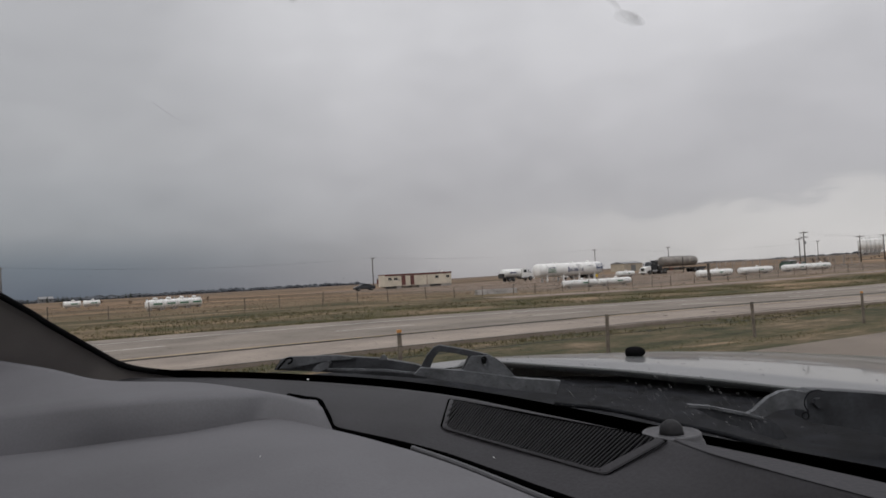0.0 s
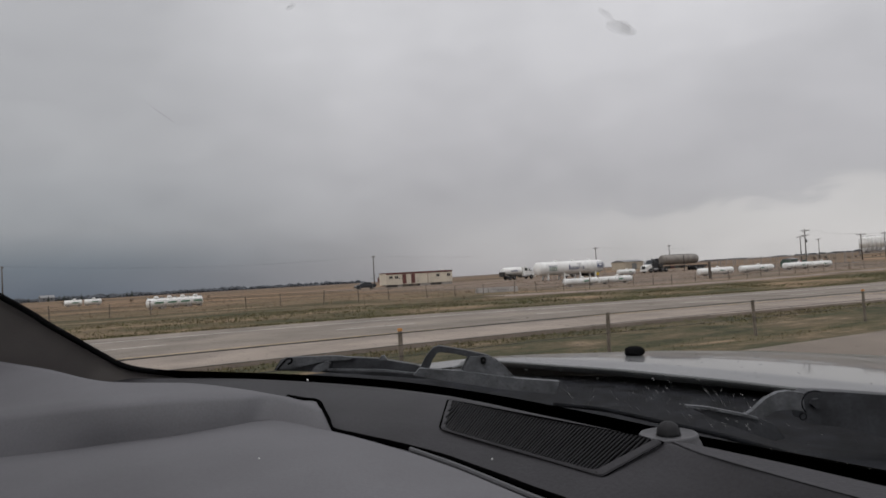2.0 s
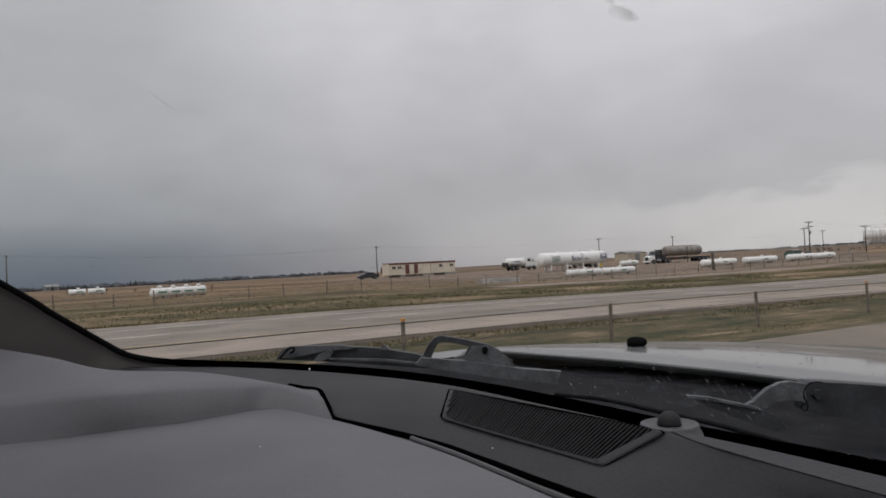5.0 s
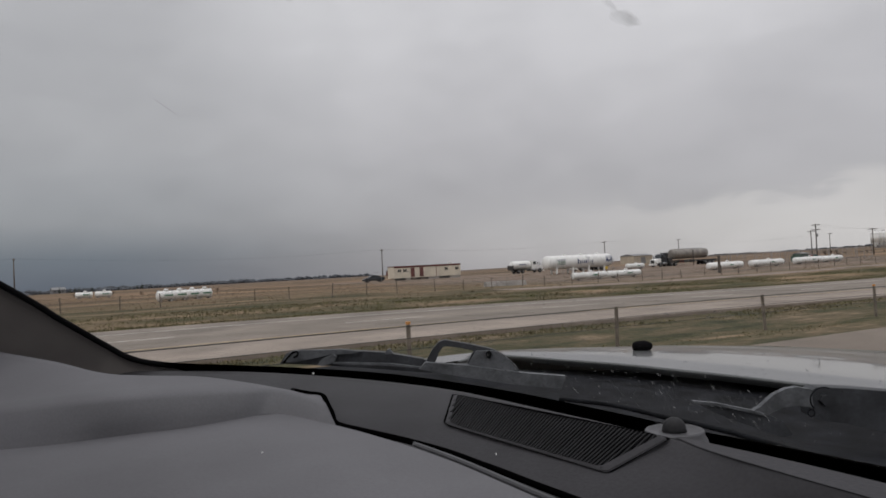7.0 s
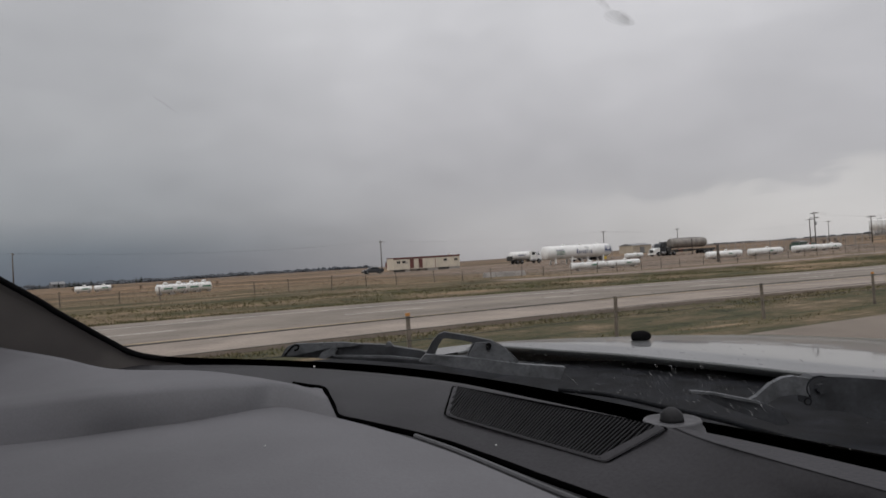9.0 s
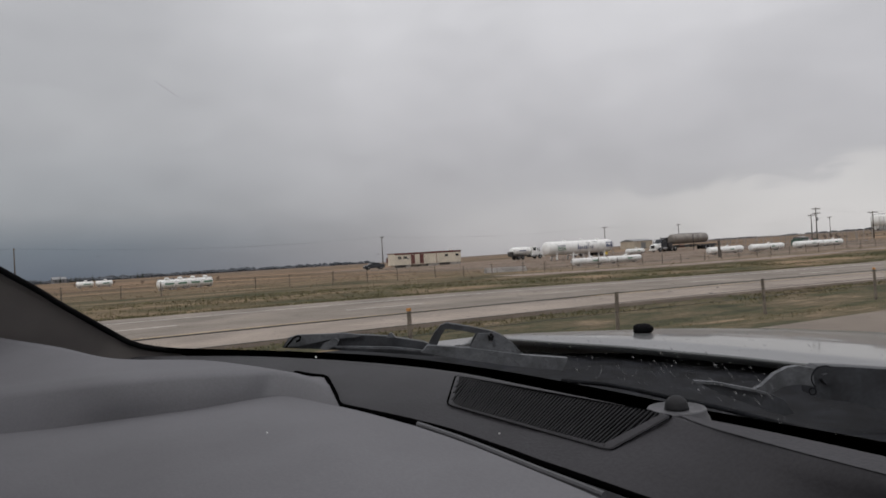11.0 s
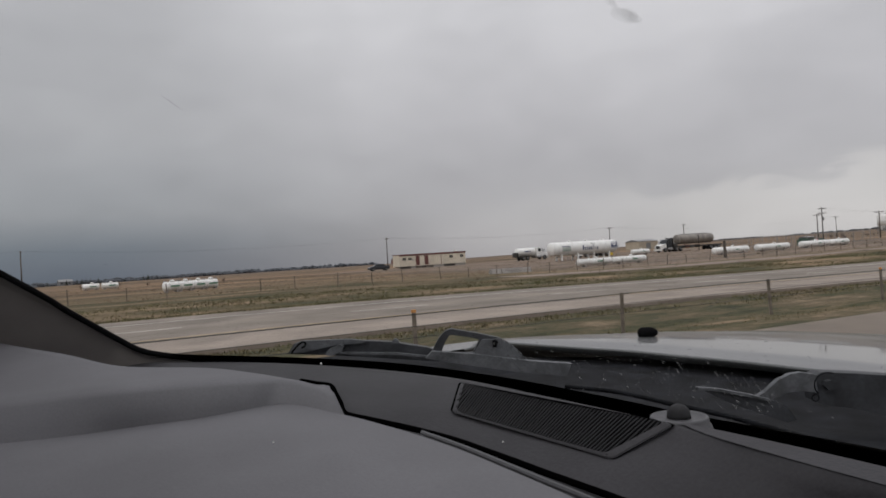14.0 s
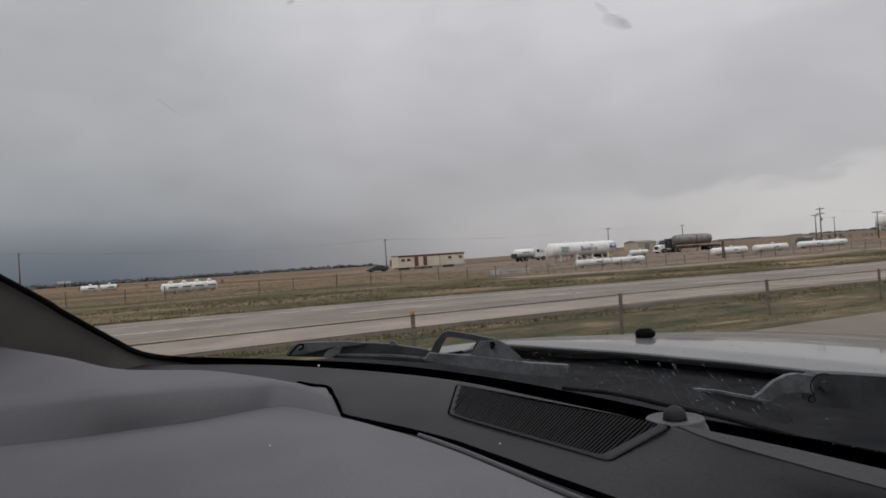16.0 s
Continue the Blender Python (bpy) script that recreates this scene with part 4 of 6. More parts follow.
    tube(bm, pts, 0.0036)
    part("rubber_edge", bm, M_BLACK, car, "black rubber edge of the pillar", True)

    # bonnet, crowned and falling to the front, with a rolled rear lip
    rear_edge = [(-1.13, 0.672, 1.572), (-1.072, 0.697, 1.586), (-1.012, 0.712, 1.588), (-0.897, 0.737, 1.588), (-0.793, 0.762, 1.588), (-0.692, 0.772, 1.588), (-0.606, 0.781, 1.588), (-0.459, 0.783, 1.588), (-0.15, 0.785, 1.588), (0.25, 0.775, 1.588), (0.55, 0.73, 1.587), (0.83, 0.672, 1.572)]

    def hood_row(f):
        row = []
        for x, y, z in rear_edge:
            yy = y + (2.45 - y) * f
            side = abs(x + 0.15) / 0.98
            fall = max(0.0, yy - 0.75)
            zz = z + (1.5918 - z) * min(1.0, (yy - y) / 0.02) - 0.050 * fall - 0.045 * fall ** 2 - 0.012 * side ** 6
            zz -= 0.0025 if 0.02 < f < 0.03 else 0.0         # a shallow swage behind the lip
            row.append((x + (0.02 if x < 0 else -0.02) * f * side, yy, zz))
        return row
    lip0 = [(x, y + 0.008, z - 0.012) for x, y, z in rear_edge]
    lip1 = [(x, y - 0.001, z - 0.004) for x, y, z in rear_edge]
    rows = [lip0, lip1, rear_edge] + [hood_row(f) for f in (0.004, 0.012, 0.026, 0.034, 0.06, 0.15, 0.3, 0.45, 0.6, 0.75, 0.9, 1.0)]
    rows.append([(x, y + 0.05, z - 0.3) for x, y, z in rows[-1]])
    hood = part("bonnet", loft(bmesh.new(), rows, 60), M_PAINT, car, "silver-grey painted bonnet, damp and glossy", True)
    fender = [(-1.15, y, gzz) for y, gzz in ((0.45, 1.566), (0.8, 1.567), (1.2, 1.536), (1.6, 1.493), (2.0, 1.435), (2.45, 1.35))]
    bm = loft(bmesh.new(), [fender, [(x - 0.08, y, z + 0.001) for x, y, z in fender], [(x - 0.13, y, z - 0.012) for x, y, z in fender], [(x - 0.15, y, z - 0.25) for x, y, z in fender], [(x - 0.15, y, 0.75) for x, y, z in fender]], 30)
    part("wing_panel", bm, M_PAINT, car, "silver-grey wing panel", True)
    # rubber washer nozzle on the bonnet
    q = Vector((-0.95, 0.9638, 1.5825))
    bm = lathe(bmesh.new(), [(-0.021, 0.002), (-0.019, 0.010), (-0.011, 0.0145), (0.004, 0.0150), (0.014, 0.0125), (0.0215, 0.006), (0.0225, 0.001)], "x", 20)
    bmesh.ops.transform(bm, matrix=Matrix.Translation(q) @ Euler((0, 0, radians(60))).to_matrix().to_4x4() @ Matrix.Diagonal((0.85, 0.85, 0.72, 1)), verts=bm.verts)
    part("washer_nozzle", bm, M_BLACK, hood, "black rubber nozzle on the bonnet", True)

    # scuttle: the ribbed plastic tray between glass and bonnet
    t0 = [(x, y + 0.012, 1.612) for x, y, z in foot_line[1:-1]]
    t1 = [(x, y + 0.07, 1.588) for x, y, z in foot_line[1:-1]]
    t2 = [(x, y + 0.22, 1.565) for x, y, z in foot_line[1:-1]]
    t3 = [(x, y + 0.35, 1.5685) for x, y, z in foot_line[1:-1]]      # rises to the seal under the bonnet
    t4 = [(x, y + 0.60, 1.562) for x, y, z in foot_line[1:-1]]
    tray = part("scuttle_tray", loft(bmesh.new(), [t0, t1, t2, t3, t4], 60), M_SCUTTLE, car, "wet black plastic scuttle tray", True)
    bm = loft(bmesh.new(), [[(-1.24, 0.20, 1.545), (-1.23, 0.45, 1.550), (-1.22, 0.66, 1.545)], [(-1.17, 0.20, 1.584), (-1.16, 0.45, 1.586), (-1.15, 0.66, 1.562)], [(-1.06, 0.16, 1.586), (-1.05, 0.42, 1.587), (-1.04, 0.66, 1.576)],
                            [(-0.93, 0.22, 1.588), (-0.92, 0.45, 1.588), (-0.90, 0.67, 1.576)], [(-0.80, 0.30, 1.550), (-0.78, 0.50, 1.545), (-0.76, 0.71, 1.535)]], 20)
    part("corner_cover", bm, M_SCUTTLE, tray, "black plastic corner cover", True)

    ledge = [(-0.570, 0.458, 1.607), (-0.503, 0.4656, 1.6095), (-0.431, 0.4636, 1.609), (-0.374, 0.464, 1.608), (-0.310, 0.455, 1.607), (-0.231, 0.447, 1.606)]
    part("tray_ledge", tube(bmesh.new(), spline(ledge, 40), 0.0022, 8), M_SCUTTLE, tray, "dark grey ledge of the tray", True)

    # wipers at rest
    def plate(name, origin, outline, hole, thick, mat, parent, label=""):
        """A flat moulded piece across the line of sight, of 2D points in metres."""
        bm = bmesh.new()
        n = len(outline)

        def at(p, d):
            return Vector(origin) + RIGHT * p[0] + UP * p[1] + SIGHT * d
        if hole:
            f = [bm.verts.new(at(p, 0)) for p in outline]
            g = [bm.verts.new(at(p, 0)) for p in hole]
            f2 = [bm.verts.new(at(p, -thick)) for p in outline]
            g2 = [bm.verts.new(at(p, -thick)) for p in hole]
            for i in range(n):
                j = (i + 1) % n
                bm.faces.new((f[i], f[j], g[j], g[i]))
                bm.faces.new((f2[j], f2[i], g2[i], g2[j]))
                bm.faces.new((f[j], f[i], f2[i], f2[j]))
                bm.faces.new((g[i], g[j], g2[j], g2[i]))
        else:
            f = [bm.verts.new(at(p, 0)) for p in outline]
            f2 = [bm.verts.new(at(p, -thick)) for p in outline]
            bm.faces.new(f)
            bm.faces.new(f2[::-1])
            for i in range(n):
                j = (i + 1) % n
                bm.faces.new((f[j], f[i], f2[i], f2[j]))
        bmesh.ops.bevel(bm, geom=[e for e in bm.edges if len(e.link_faces) == 2 and e.calc_face_angle(0) > 0.9], offset=0.0008, segments=1, affect="EDGES")
        return part(name, bm, mat, parent, label)

    wiper = plate("wiper", (-0.8071, 0.3252, 1.6439),
        [(-0.0860, -0.0084), (-0.0797, 0.0021), (-0.0650, 0.0070), (0.0140, 0.0077), (0.0419, 0.0063), (0.0874, -0.0007), (0.1013, -0.0056), (0.1013, -0.0182), (0.0140, -0.0126), (-0.0419, -0.0098)],
        None, 0.012, M_WIPER, car, "black wiper at rest")
    w_1 = plate("blade_end", (-0.8284, 0.2782, 1.6477),
        [(-0.0306, -0.0069), (-0.0257, 0.0042), (-0.0153, 0.0076), (0.0431, 0.0097), (0.0660, 0.0076), (0.0570, 0.0049), (0.0243, 0.0021), (-0.0153, -0.0069)],
        None, 0.006, M_WIPER_L, wiper, "worn grey blade tip")
    w_2 = plate("clip", (-0.8115, 0.2974, 1.6454),
        [(-0.0124, -0.0083), (-0.0069, -0.0014), (0.0069, 0.0048), (0.0111, 0.0021), (0.0083, -0.0041), (-0.0041, -0.0097)],
        None, 0.008, M_WIPER_L, wiper, "")
    w_3 = plate("blade_rib", (-0.7775, 0.3568, 1.6330),
        [(-0.0622, 0.0035), (0.0069, 0.0028), (0.0483, -0.0014), (0.0483, -0.0035), (0.0069, 0.0000), (-0.0622, 0.0014)],
        None, 0.004, M_WIPER_L, wiper, "")
    w_4 = plate("blade", (-0.6624, 0.4365, 1.6205),
        [(-0.0822, 0.0096), (-0.0757, 0.0173), (-0.0257, 0.0141), (0.0353, 0.0064), (0.0835, 0.0032), (0.0783, -0.0109), (0.0193, -0.0058), (-0.0449, 0.0032)],
        None, 0.010, M_WIPER_L, wiper, "pale worn wiper blade cover")
    w_5 = plate("bracket", (-0.6794, 0.4263, 1.6459),
        [(-0.0585, -0.0124), (-0.0494, 0.0059), (-0.0416, 0.0150), (-0.0351, 0.0176), (-0.0065, 0.0130), (0.0208, 0.0072), (0.0312, 0.0020), (0.0423, -0.0072), (0.0546, -0.0202), (-0.0013, -0.0163)],
        [(-0.0468, -0.0117), (-0.0416, 0.0020), (-0.0364, 0.0098), (-0.0325, 0.0104), (-0.0163, 0.0085), (-0.0013, 0.0052), (-0.0039, 0.0007), (-0.0065, -0.0046), (-0.0091, -0.0098), (-0.0260, -0.0111)], 0.010, M_WIPER, wiper, "open wiper arm bracket")
    w_6 = plate("hinge", (-0.6657, 0.4401, 1.6390),
        [(-0.0271, -0.0045), (-0.0181, 0.0116), (0.0013, 0.0123), (0.0116, 0.0071), (0.0220, -0.0019), (0.0310, -0.0123), (0.0000, -0.0097)],
        None, 0.012, M_WIPER_L, wiper, "")
    w_7 = plate("nut", (-0.6632, 0.4344, 1.6470),
        [(-0.0026, 0.0026), (0.0013, 0.0045), (0.0039, 0.0013), (0.0019, -0.0039), (-0.0019, -0.0039)],
        None, 0.006, M_BLACK, wiper, "")
    arm = plate("wiper_arm", (-0.3567, 0.6061, 1.6089),
        [(-0.0377, 0.0119), (-0.0297, 0.0169), (0.0000, 0.0159), (0.0595, 0.0119), (0.0595, -0.0297), (0.0297, -0.0223), (0.0000, -0.0149), (-0.0273, -0.0119), (-0.0357, -0.0079)],
        None, 0.016, M_WIPER, car, "black wiper arm at rest")
    w_9 = plate("arm_blade", (-0.3976, 0.5155, 1.6046),
        [(-0.0429, 0.0161), (-0.0234, 0.0146), (0.0049, 0.0093), (0.0205, 0.0054), (0.0341, -0.0005), (0.0429, -0.0122), (0.0341, -0.0141), (0.0098, -0.0063), (-0.0195, 0.0044)],
        None, 0.006, M_WIPER, arm, "")
    w_10 = plate("arm_link", (-0.3862, 0.5469, 1.6162),
        [(-0.0256, -0.0089), (-0.0148, -0.0034), (-0.0030, 0.0074), (0.0079, 0.0128), (0.0172, 0.0143), (0.0295, 0.0123), (0.0315, -0.0034), (0.0187, -0.0020), (0.0059, -0.0030), (-0.0039, -0.0079), (-0.0128, -0.0133)],
        None, 0.006, M_WIPER_L, arm, "worn grey arm link")
    w_11 = plate("arm_rim", (-0.4006, 0.5059, 1.6164),
        [(-0.0330, 0.0053), (-0.0136, 0.0039), (0.0146, -0.0015), (0.0301, -0.0053), (0.0301, -0.0073), (0.0146, -0.0039), (-0.0136, 0.0015), (-0.0321, 0.0029)],
        None, 0.004, M_WIPER_L, arm, "worn grey edge")
    w_12 = plate("bolt", (-0.3650, 0.5817, 1.6144),
        [(-0.0039, 0.0020), (-0.0025, 0.0059), (0.0020, 0.0069), (0.0059, 0.0044), (0.0049, 0.0000), (0.0000, -0.0020)],
        None, 0.006, M_WIPER, arm, "")
    part("hook", tube(bmesh.new(), spline([(-0.8363, 0.2506, 1.6427), (-0.8333, 0.2557, 1.6492), (-0.8299, 0.2613, 1.6550), (-0.8272, 0.2661, 1.6547), (-0.8277, 0.2653, 1.6506), (-0.8298, 0.2616, 1.6488)], 30), 0.0013, 10), M_BLACK, wiper, "black curled end of the blade", True)
    w_14 = plate("stop", (-0.7722, 0.3615, 1.6494),
        [(-0.0055, -0.0028), (-0.0021, 0.0028), (0.0014, 0.0034), (0.0055, -0.0021)],
        None, 0.006, M_WIPER_L, wiper, "")
    part("pivot_ring", tube(bmesh.new(), spline([(-0.3655, 0.5668, 1.6119), (-0.3666, 0.5648, 1.6155), (-0.3669, 0.5642, 1.6196), (-0.3663, 0.5651, 1.6236), (-0.3649, 0.5675, 1.6270), (-0.3629, 0.5709, 1.6290), (-0.3607, 0.5748, 1.6296), (-0.3585, 0.5786, 1.6285)], 30), 0.0006, 10), M_SCUTTLE, arm, "dark ring round the pivot", True)
    part("eyelet", tube(bmesh.new(), spline([(-0.3654, 0.5670, 1.6082), (-0.3657, 0.5666, 1.6068), (-0.3663, 0.5657, 1.6058), (-0.3670, 0.5644, 1.6055), (-0.3677, 0.5632, 1.6060), (-0.3682, 0.5623, 1.6071), (-0.3684, 0.5620, 1.6086), (-0.3681, 0.5624, 1.6100), (-0.3675, 0.5634, 1.6110), (-0.3668, 0.5647, 1.6113), (-0.3661, 0.5659, 1.6108), (-0.3656, 0.5668, 1.6097), (-0.3654, 0.5670, 1.6082)], 30), 0.0005, 10), M_SCUTTLE, arm, "", True)

    part("lower_dash", boxm((-0.15, 0.06, 1.44), (1.96, 0.72, 0.12), bevel=0.02), M_BLACK, car)
    # the rest of the cab closes the space behind the windshield
    bm = bmesh.new()
    box(bm, (-0.15, -1.35, 2.20), (1.75, 1.75, 0.05), bevel=0.02)
    part("headliner", bm, M_HEAD, car)
    bm = boxm((-0.15, -2.2, 1.60), (1.9, 0.06, 1.25))
    part("rear_wall", bm, M_TRIM, car)
    bm = boxm((-0.15, -1.0, 0.72), (1.95, 2.5, 0.06))
    part("cab_floor", bm, M_BLACK, car)
    for x in (-1.12, 0.84):
        part("door", boxm((x, -1.22, 1.19), (0.08, 2.0, 0.90), bevel=0.02), M_TRIM, car)
        part("door_pillar", boxm((x * 0.98, -1.35, 1.88), (0.07, 0.16, 0.62), bevel=0.02), M_TRIM, car)
    for x in (-0.60, 0.32):
        part("front_seat", boxm((x, -0.95, 1.35), (0.52, 0.16, 0.75), rx=radians(12), bevel=0.05), M_TRIM, car)
    for x, y in ((-1.05, 1.55), (0.78, 1.55), (-1.05, -2.0), (0.78, -2.0)):
        w = part("wheel", lathe(bmesh.new(), [(-0.14, 0.30), (-0.13, 0.38), (0.13, 0.38), (0.14, 0.30)], "x", 28, (x, y, 0.43 + gz(0, y))), M_TYRE, car, "", True)
    bm = boxm((-0.15, -3.1, 0.80), (1.90, 1.7, 0.08))
    for x in (-1.09, 0.79):
        box(bm, (x, -3.1, 1.10), (0.08, 1.7, 0.66), bevel=0.02)
    box(bm, (-0.15, -3.93, 1.10), (1.80, 0.06, 0.62), bevel=0.02)
    part("load_bed", bm, M_PAINT, car)
    for x in (-1.02, 0.72):
        part("tail_lamp", boxm((x, -3.97, 1.15), (0.14, 0.05, 0.34), bevel=0.01), M_RED, car)
    part("front_panel", boxm((-0.15, 2.46, 0.95), (1.9, 0.1, 0.7), bevel=0.03), M_PAINT, car)
    part("front_bumper", boxm((-0.15, 2.56, 0.62), (2.0, 0.16, 0.26), bevel=0.04), M_CHASSIS, car)
    for x in (-0.85, 0.55):
        part("headlamp", boxm((x, 2.50, 1.12), (0.42, 0.08, 0.22), bevel=0.03), M_LAMP, car)
    part("radiator_grille", boxm((-0.15, 2.50, 1.05), (0.9, 0.06, 0.34), bevel=0.02), M_CHASSIS, car)
    right_wing = [(0.85, y, z) for x, y, z in fender]
    bm = loft(bmesh.new(), [right_wing, [(x + 0.06, y, z - 0.03) for x, y, z in right_wing], [(x + 0.08, y, z - 0.25) for x, y, z in right_wing], [(x + 0.08, y, 0.75) for x, y, z in right_wing]], 30)
    part("wing_panel", bm, M_PAINT, car, "silver-grey wing panel", True)
    bm = tube(bmesh.new(), spline([(0.78, 0.12, 1.63), (0.74, -0.10, 1.78), (0.66, -0.62, 2.17)], 12), 0.05)
    part("roof_pillar", bm, M_TRIM, car)
    part("roof_skin", boxm((-0.15, -1.35, 2.25), (1.78, 1.8, 0.03), bevel=0.01), M_PAINT, car)
    return car


build_pickup()


# ---------------------------------------------------------------- poles, fences and roadside
def utility_pole(m, h=10.0, arms=1, label="", arm_turn=0.0, group="poles along the highway"):
    """A tapered wooden pole with crossarms, braces and insulators."""
    pole = thing("utility_pole", m, label or "weathered wooden utility pole with a crossarm", "pole", group)
    part("post", rodm((0, 0, -0.4), (0, 0, h), 0.17, 0.11, 10), M_WOOD, pole, smooth=True)
    ca, sa = math.cos(arm_turn), math.sin(arm_turn)
    for k in range(arms):
        z = h - 0.35 - 1.15 * k
        arm = part("crossarm", boxm((0.13 * -sa, 0.13 * ca, z), (2.4, 0.12, 0.14), arm_turn, 0.01), M_WOOD, pole)
        for s in (-1.05, -0.55, 0.55, 1.05):
            bm = lathe(bmesh.new(), [(z + 0.06, 0.02), (z + 0.12, 0.06), (z + 0.17, 0.045), (z + 0.21, 0.06), (z + 0.26, 0.02)], "z", 8, (s * ca, s * sa, 0))
            part("insulator", bm, M_CONC, arm, smooth=True)
        for s in (-1, 1):
            part("brace", rodm((0, 0, z - 0.65), (s * 0.7 * ca, s * 0.7 * sa, z - 0.05), 0.025, seg=6), M_STEEL, pole)
    if arms > 1:
        part("transformer", lathe(bmesh.new(), [(h - 3.3, 0.05), (h - 3.25, 0.2), (h - 2.5, 0.2), (h - 2.42, 0.08)], "z", 14, (0.32, 0, 0)), M_STEEL, pole, "grey pole transformer", True)
    return pole


pole_spots = [  # distance to the side, distance ahead, height, crossarms
    (182, -182, 8.6, 1), (182, -94, 8.6, 1), (178, -5.5, 8.8, 1), (182, 84.5, 8.6, 1), (180, 168, 8.6, 1), (183, 208, 8.6, 1), (180, 300, 8.6, 1),
    (75, -221, 10.4, 1), (77, -204, 10.4, 1), (103, -118, 10.0, 2), (114, -112, 10.0, 2), (150, -150, 9.0, 1), (170, -205, 8.5, 2), (150, -172, 9.0, 1),
    (103, 166, 8.6, 2), (120, 191, 7.6, 1), (104, 193, 7.2, 1), (104, 205, 7.4, 1), (102, 250, 7.4, 1), (130, 403, 8.2, 1)]
pole_things = []
for k, (lf, y, h, arms) in enumerate(pole_spots):
    lab = "tall weathered utility pole with two crossarms and transformer" if arms > 1 else "weathered wooden utility pole with a crossarm"
    pole_things.append(utility_pole(on(lf, y), h, arms, lab, radians(8 * math.sin(k * 2.1))))


def cables(a, b, name="power_line"):
    """Two sagging conductors from pole to pole, hung from the first one's arm."""
    (l0, y0, h0, _), (l1, y1, h1, _) = pole_spots[a], pole_spots[b]
    p, q = Vector((-l0, y0, gz(-l0, y0) + h0 - 0.1)), Vector((-l1, y1, gz(-l1, y1) + h1 - 0.1))
    line = thing(name, pose(0, 0, 0), "thin sagging overhead power cables between poles", "power line", "overhead cables")
    for s in (-1.05, 1.05):
        pts = [p.lerp(q, t / 14) + Vector((s, 0, -(q - p).length * 0.016 * 4 * (t / 14) * (1 - t / 14))) for t in range(15)]
        part("cable", tube(bmesh.new(), pts, 0.007, 4), M_WIRE, line)


for a, b in ((0, 1), (1, 2), (2, 3), (3, 4), (4, 6), (7, 8), (9, 10), (14, 16), (16, 17), (17, 18), (18, 19)):
    cables(a, b)


def shared(name, bm, mat):
    me = bpy.data.meshes.new(name)
    bm.to_mesh(me)
    bm.free()
    me.materials.append(mat)
    return me


# cable barrier along the median
barrier = thing("cable_barrier", pose(0, 0, 0), "median cable barrier of slim steel posts and wires", "barrier")
M_RUST = material("weathered_post_steel", (0.19, 0.160, 0.130), 0.7, metal=0.3, vary=0.3, scale=5, grain=60, bump=0.1, rand=0.2)
post_mesh = shared("post", box(bmesh.new(), (0, 0, 0.40), (0.055, 0.07, 1.02), bevel=0.012), M_RUST)
cap_mesh = shared("reflector", box(bmesh.new(), (0, 0, 0), (0.05, 0.075, 0.05)), M_ORANGE)
BL = 11.3


def median_z(y):
    return gz(-BL, y) - 0.14


for k in range(-16, 60):
    y = 5.7 + 5.05 * k
    ob = new("post", post_mesh)
    ob.parent = barrier
    ob.matrix_local = pose(-BL, y, median_z(y), 1.2 * math.sin(k * 3.7), 1.5 * math.sin(k * 1.9), 0)
    if k % 3 == 0:
        rf = new("reflector", cap_mesh)
        rf.parent = ob
        rf.matrix_local = pose(0, 0, 0.935)
for zc in (0.88, 0.66, 0.46):
    ys = [5.7 + 5.05 * k for k in range(-16, 60)]
    bm = tube(bmesh.new(), [Vector((-BL + 0.035, y, median_z(y) + zc)) for y in ys], 0.010 if zc > 0.7 else 0.006, 5)
    part("cable", bm, M_WIRE, barrier, smooth=True)

# field fence: round wooden posts and wires
fence = thing("field_fence", pose(0, 0, 0), "wooden post and wire fence along the field", "fence")
post_meshes = [shared("post", rod(bmesh.new(), (0, 0, -0.3), (0.03 * (k - 1), 0.02 * k, 1.0 + 0.1 * k), 0.05, 0.042, 7), M_POST) for k in range(3)]
FL = 57.5
fence_y = [-230 + 3.4 * k for k in range(184)]
for k, y in enumerate(fence_y):
    if k % 29 == 13:
        continue
    ob = new("post", post_meshes[(k * 7) % 3])
    ob.parent = fence
    ob.matrix_local = pose(-FL + 0.12 * math.sin(k * 5.1), y + 0.3 * math.sin(k * 2.3), gz(-FL, y), 2.5 * math.sin(k * 1.7), 3 * math.sin(k * 2.9), 40 * k)
for zc in (1.05, 0.75, 0.42):
    bm = tube(bmesh.new(), [Vector((-FL, y, gz(-FL, y) + zc)) for y in fence_y], 0.006, 4)
    part("wire", bm, M_WIRE, fence)


def road_sign(m, shape, label, h=2.6):
    sign = thing("road_sign", m, label, "sign")
    part("post", boxm((0, 0, h / 2 - 0.2), (0.09, 0.09, h + 0.4), bevel=0.01), M_POST, sign)
    bm = bmesh.new()
    if shape == "diamond":
        prism(bm, [(-0.55, h), (0, h - 0.55), (0.55, h), (0, h + 0.55)], 0.05, 0.07, "xz")
    else:
        prism(bm, [(-0.38, h - 0.5), (0.38, h - 0.5), (0.38, h + 0.5), (-0.38, h + 0.5)], 0.05, 0.07, "xz")
    part("panel", bm, M_SIGN, sign)
    return sign


road_sign(on(33.4, 183), "rect", "grey back of a rectangular sign on a wooden post")
road_sign(on(48.7, 186), "diamond", "grey back of a diamond sign on a post")
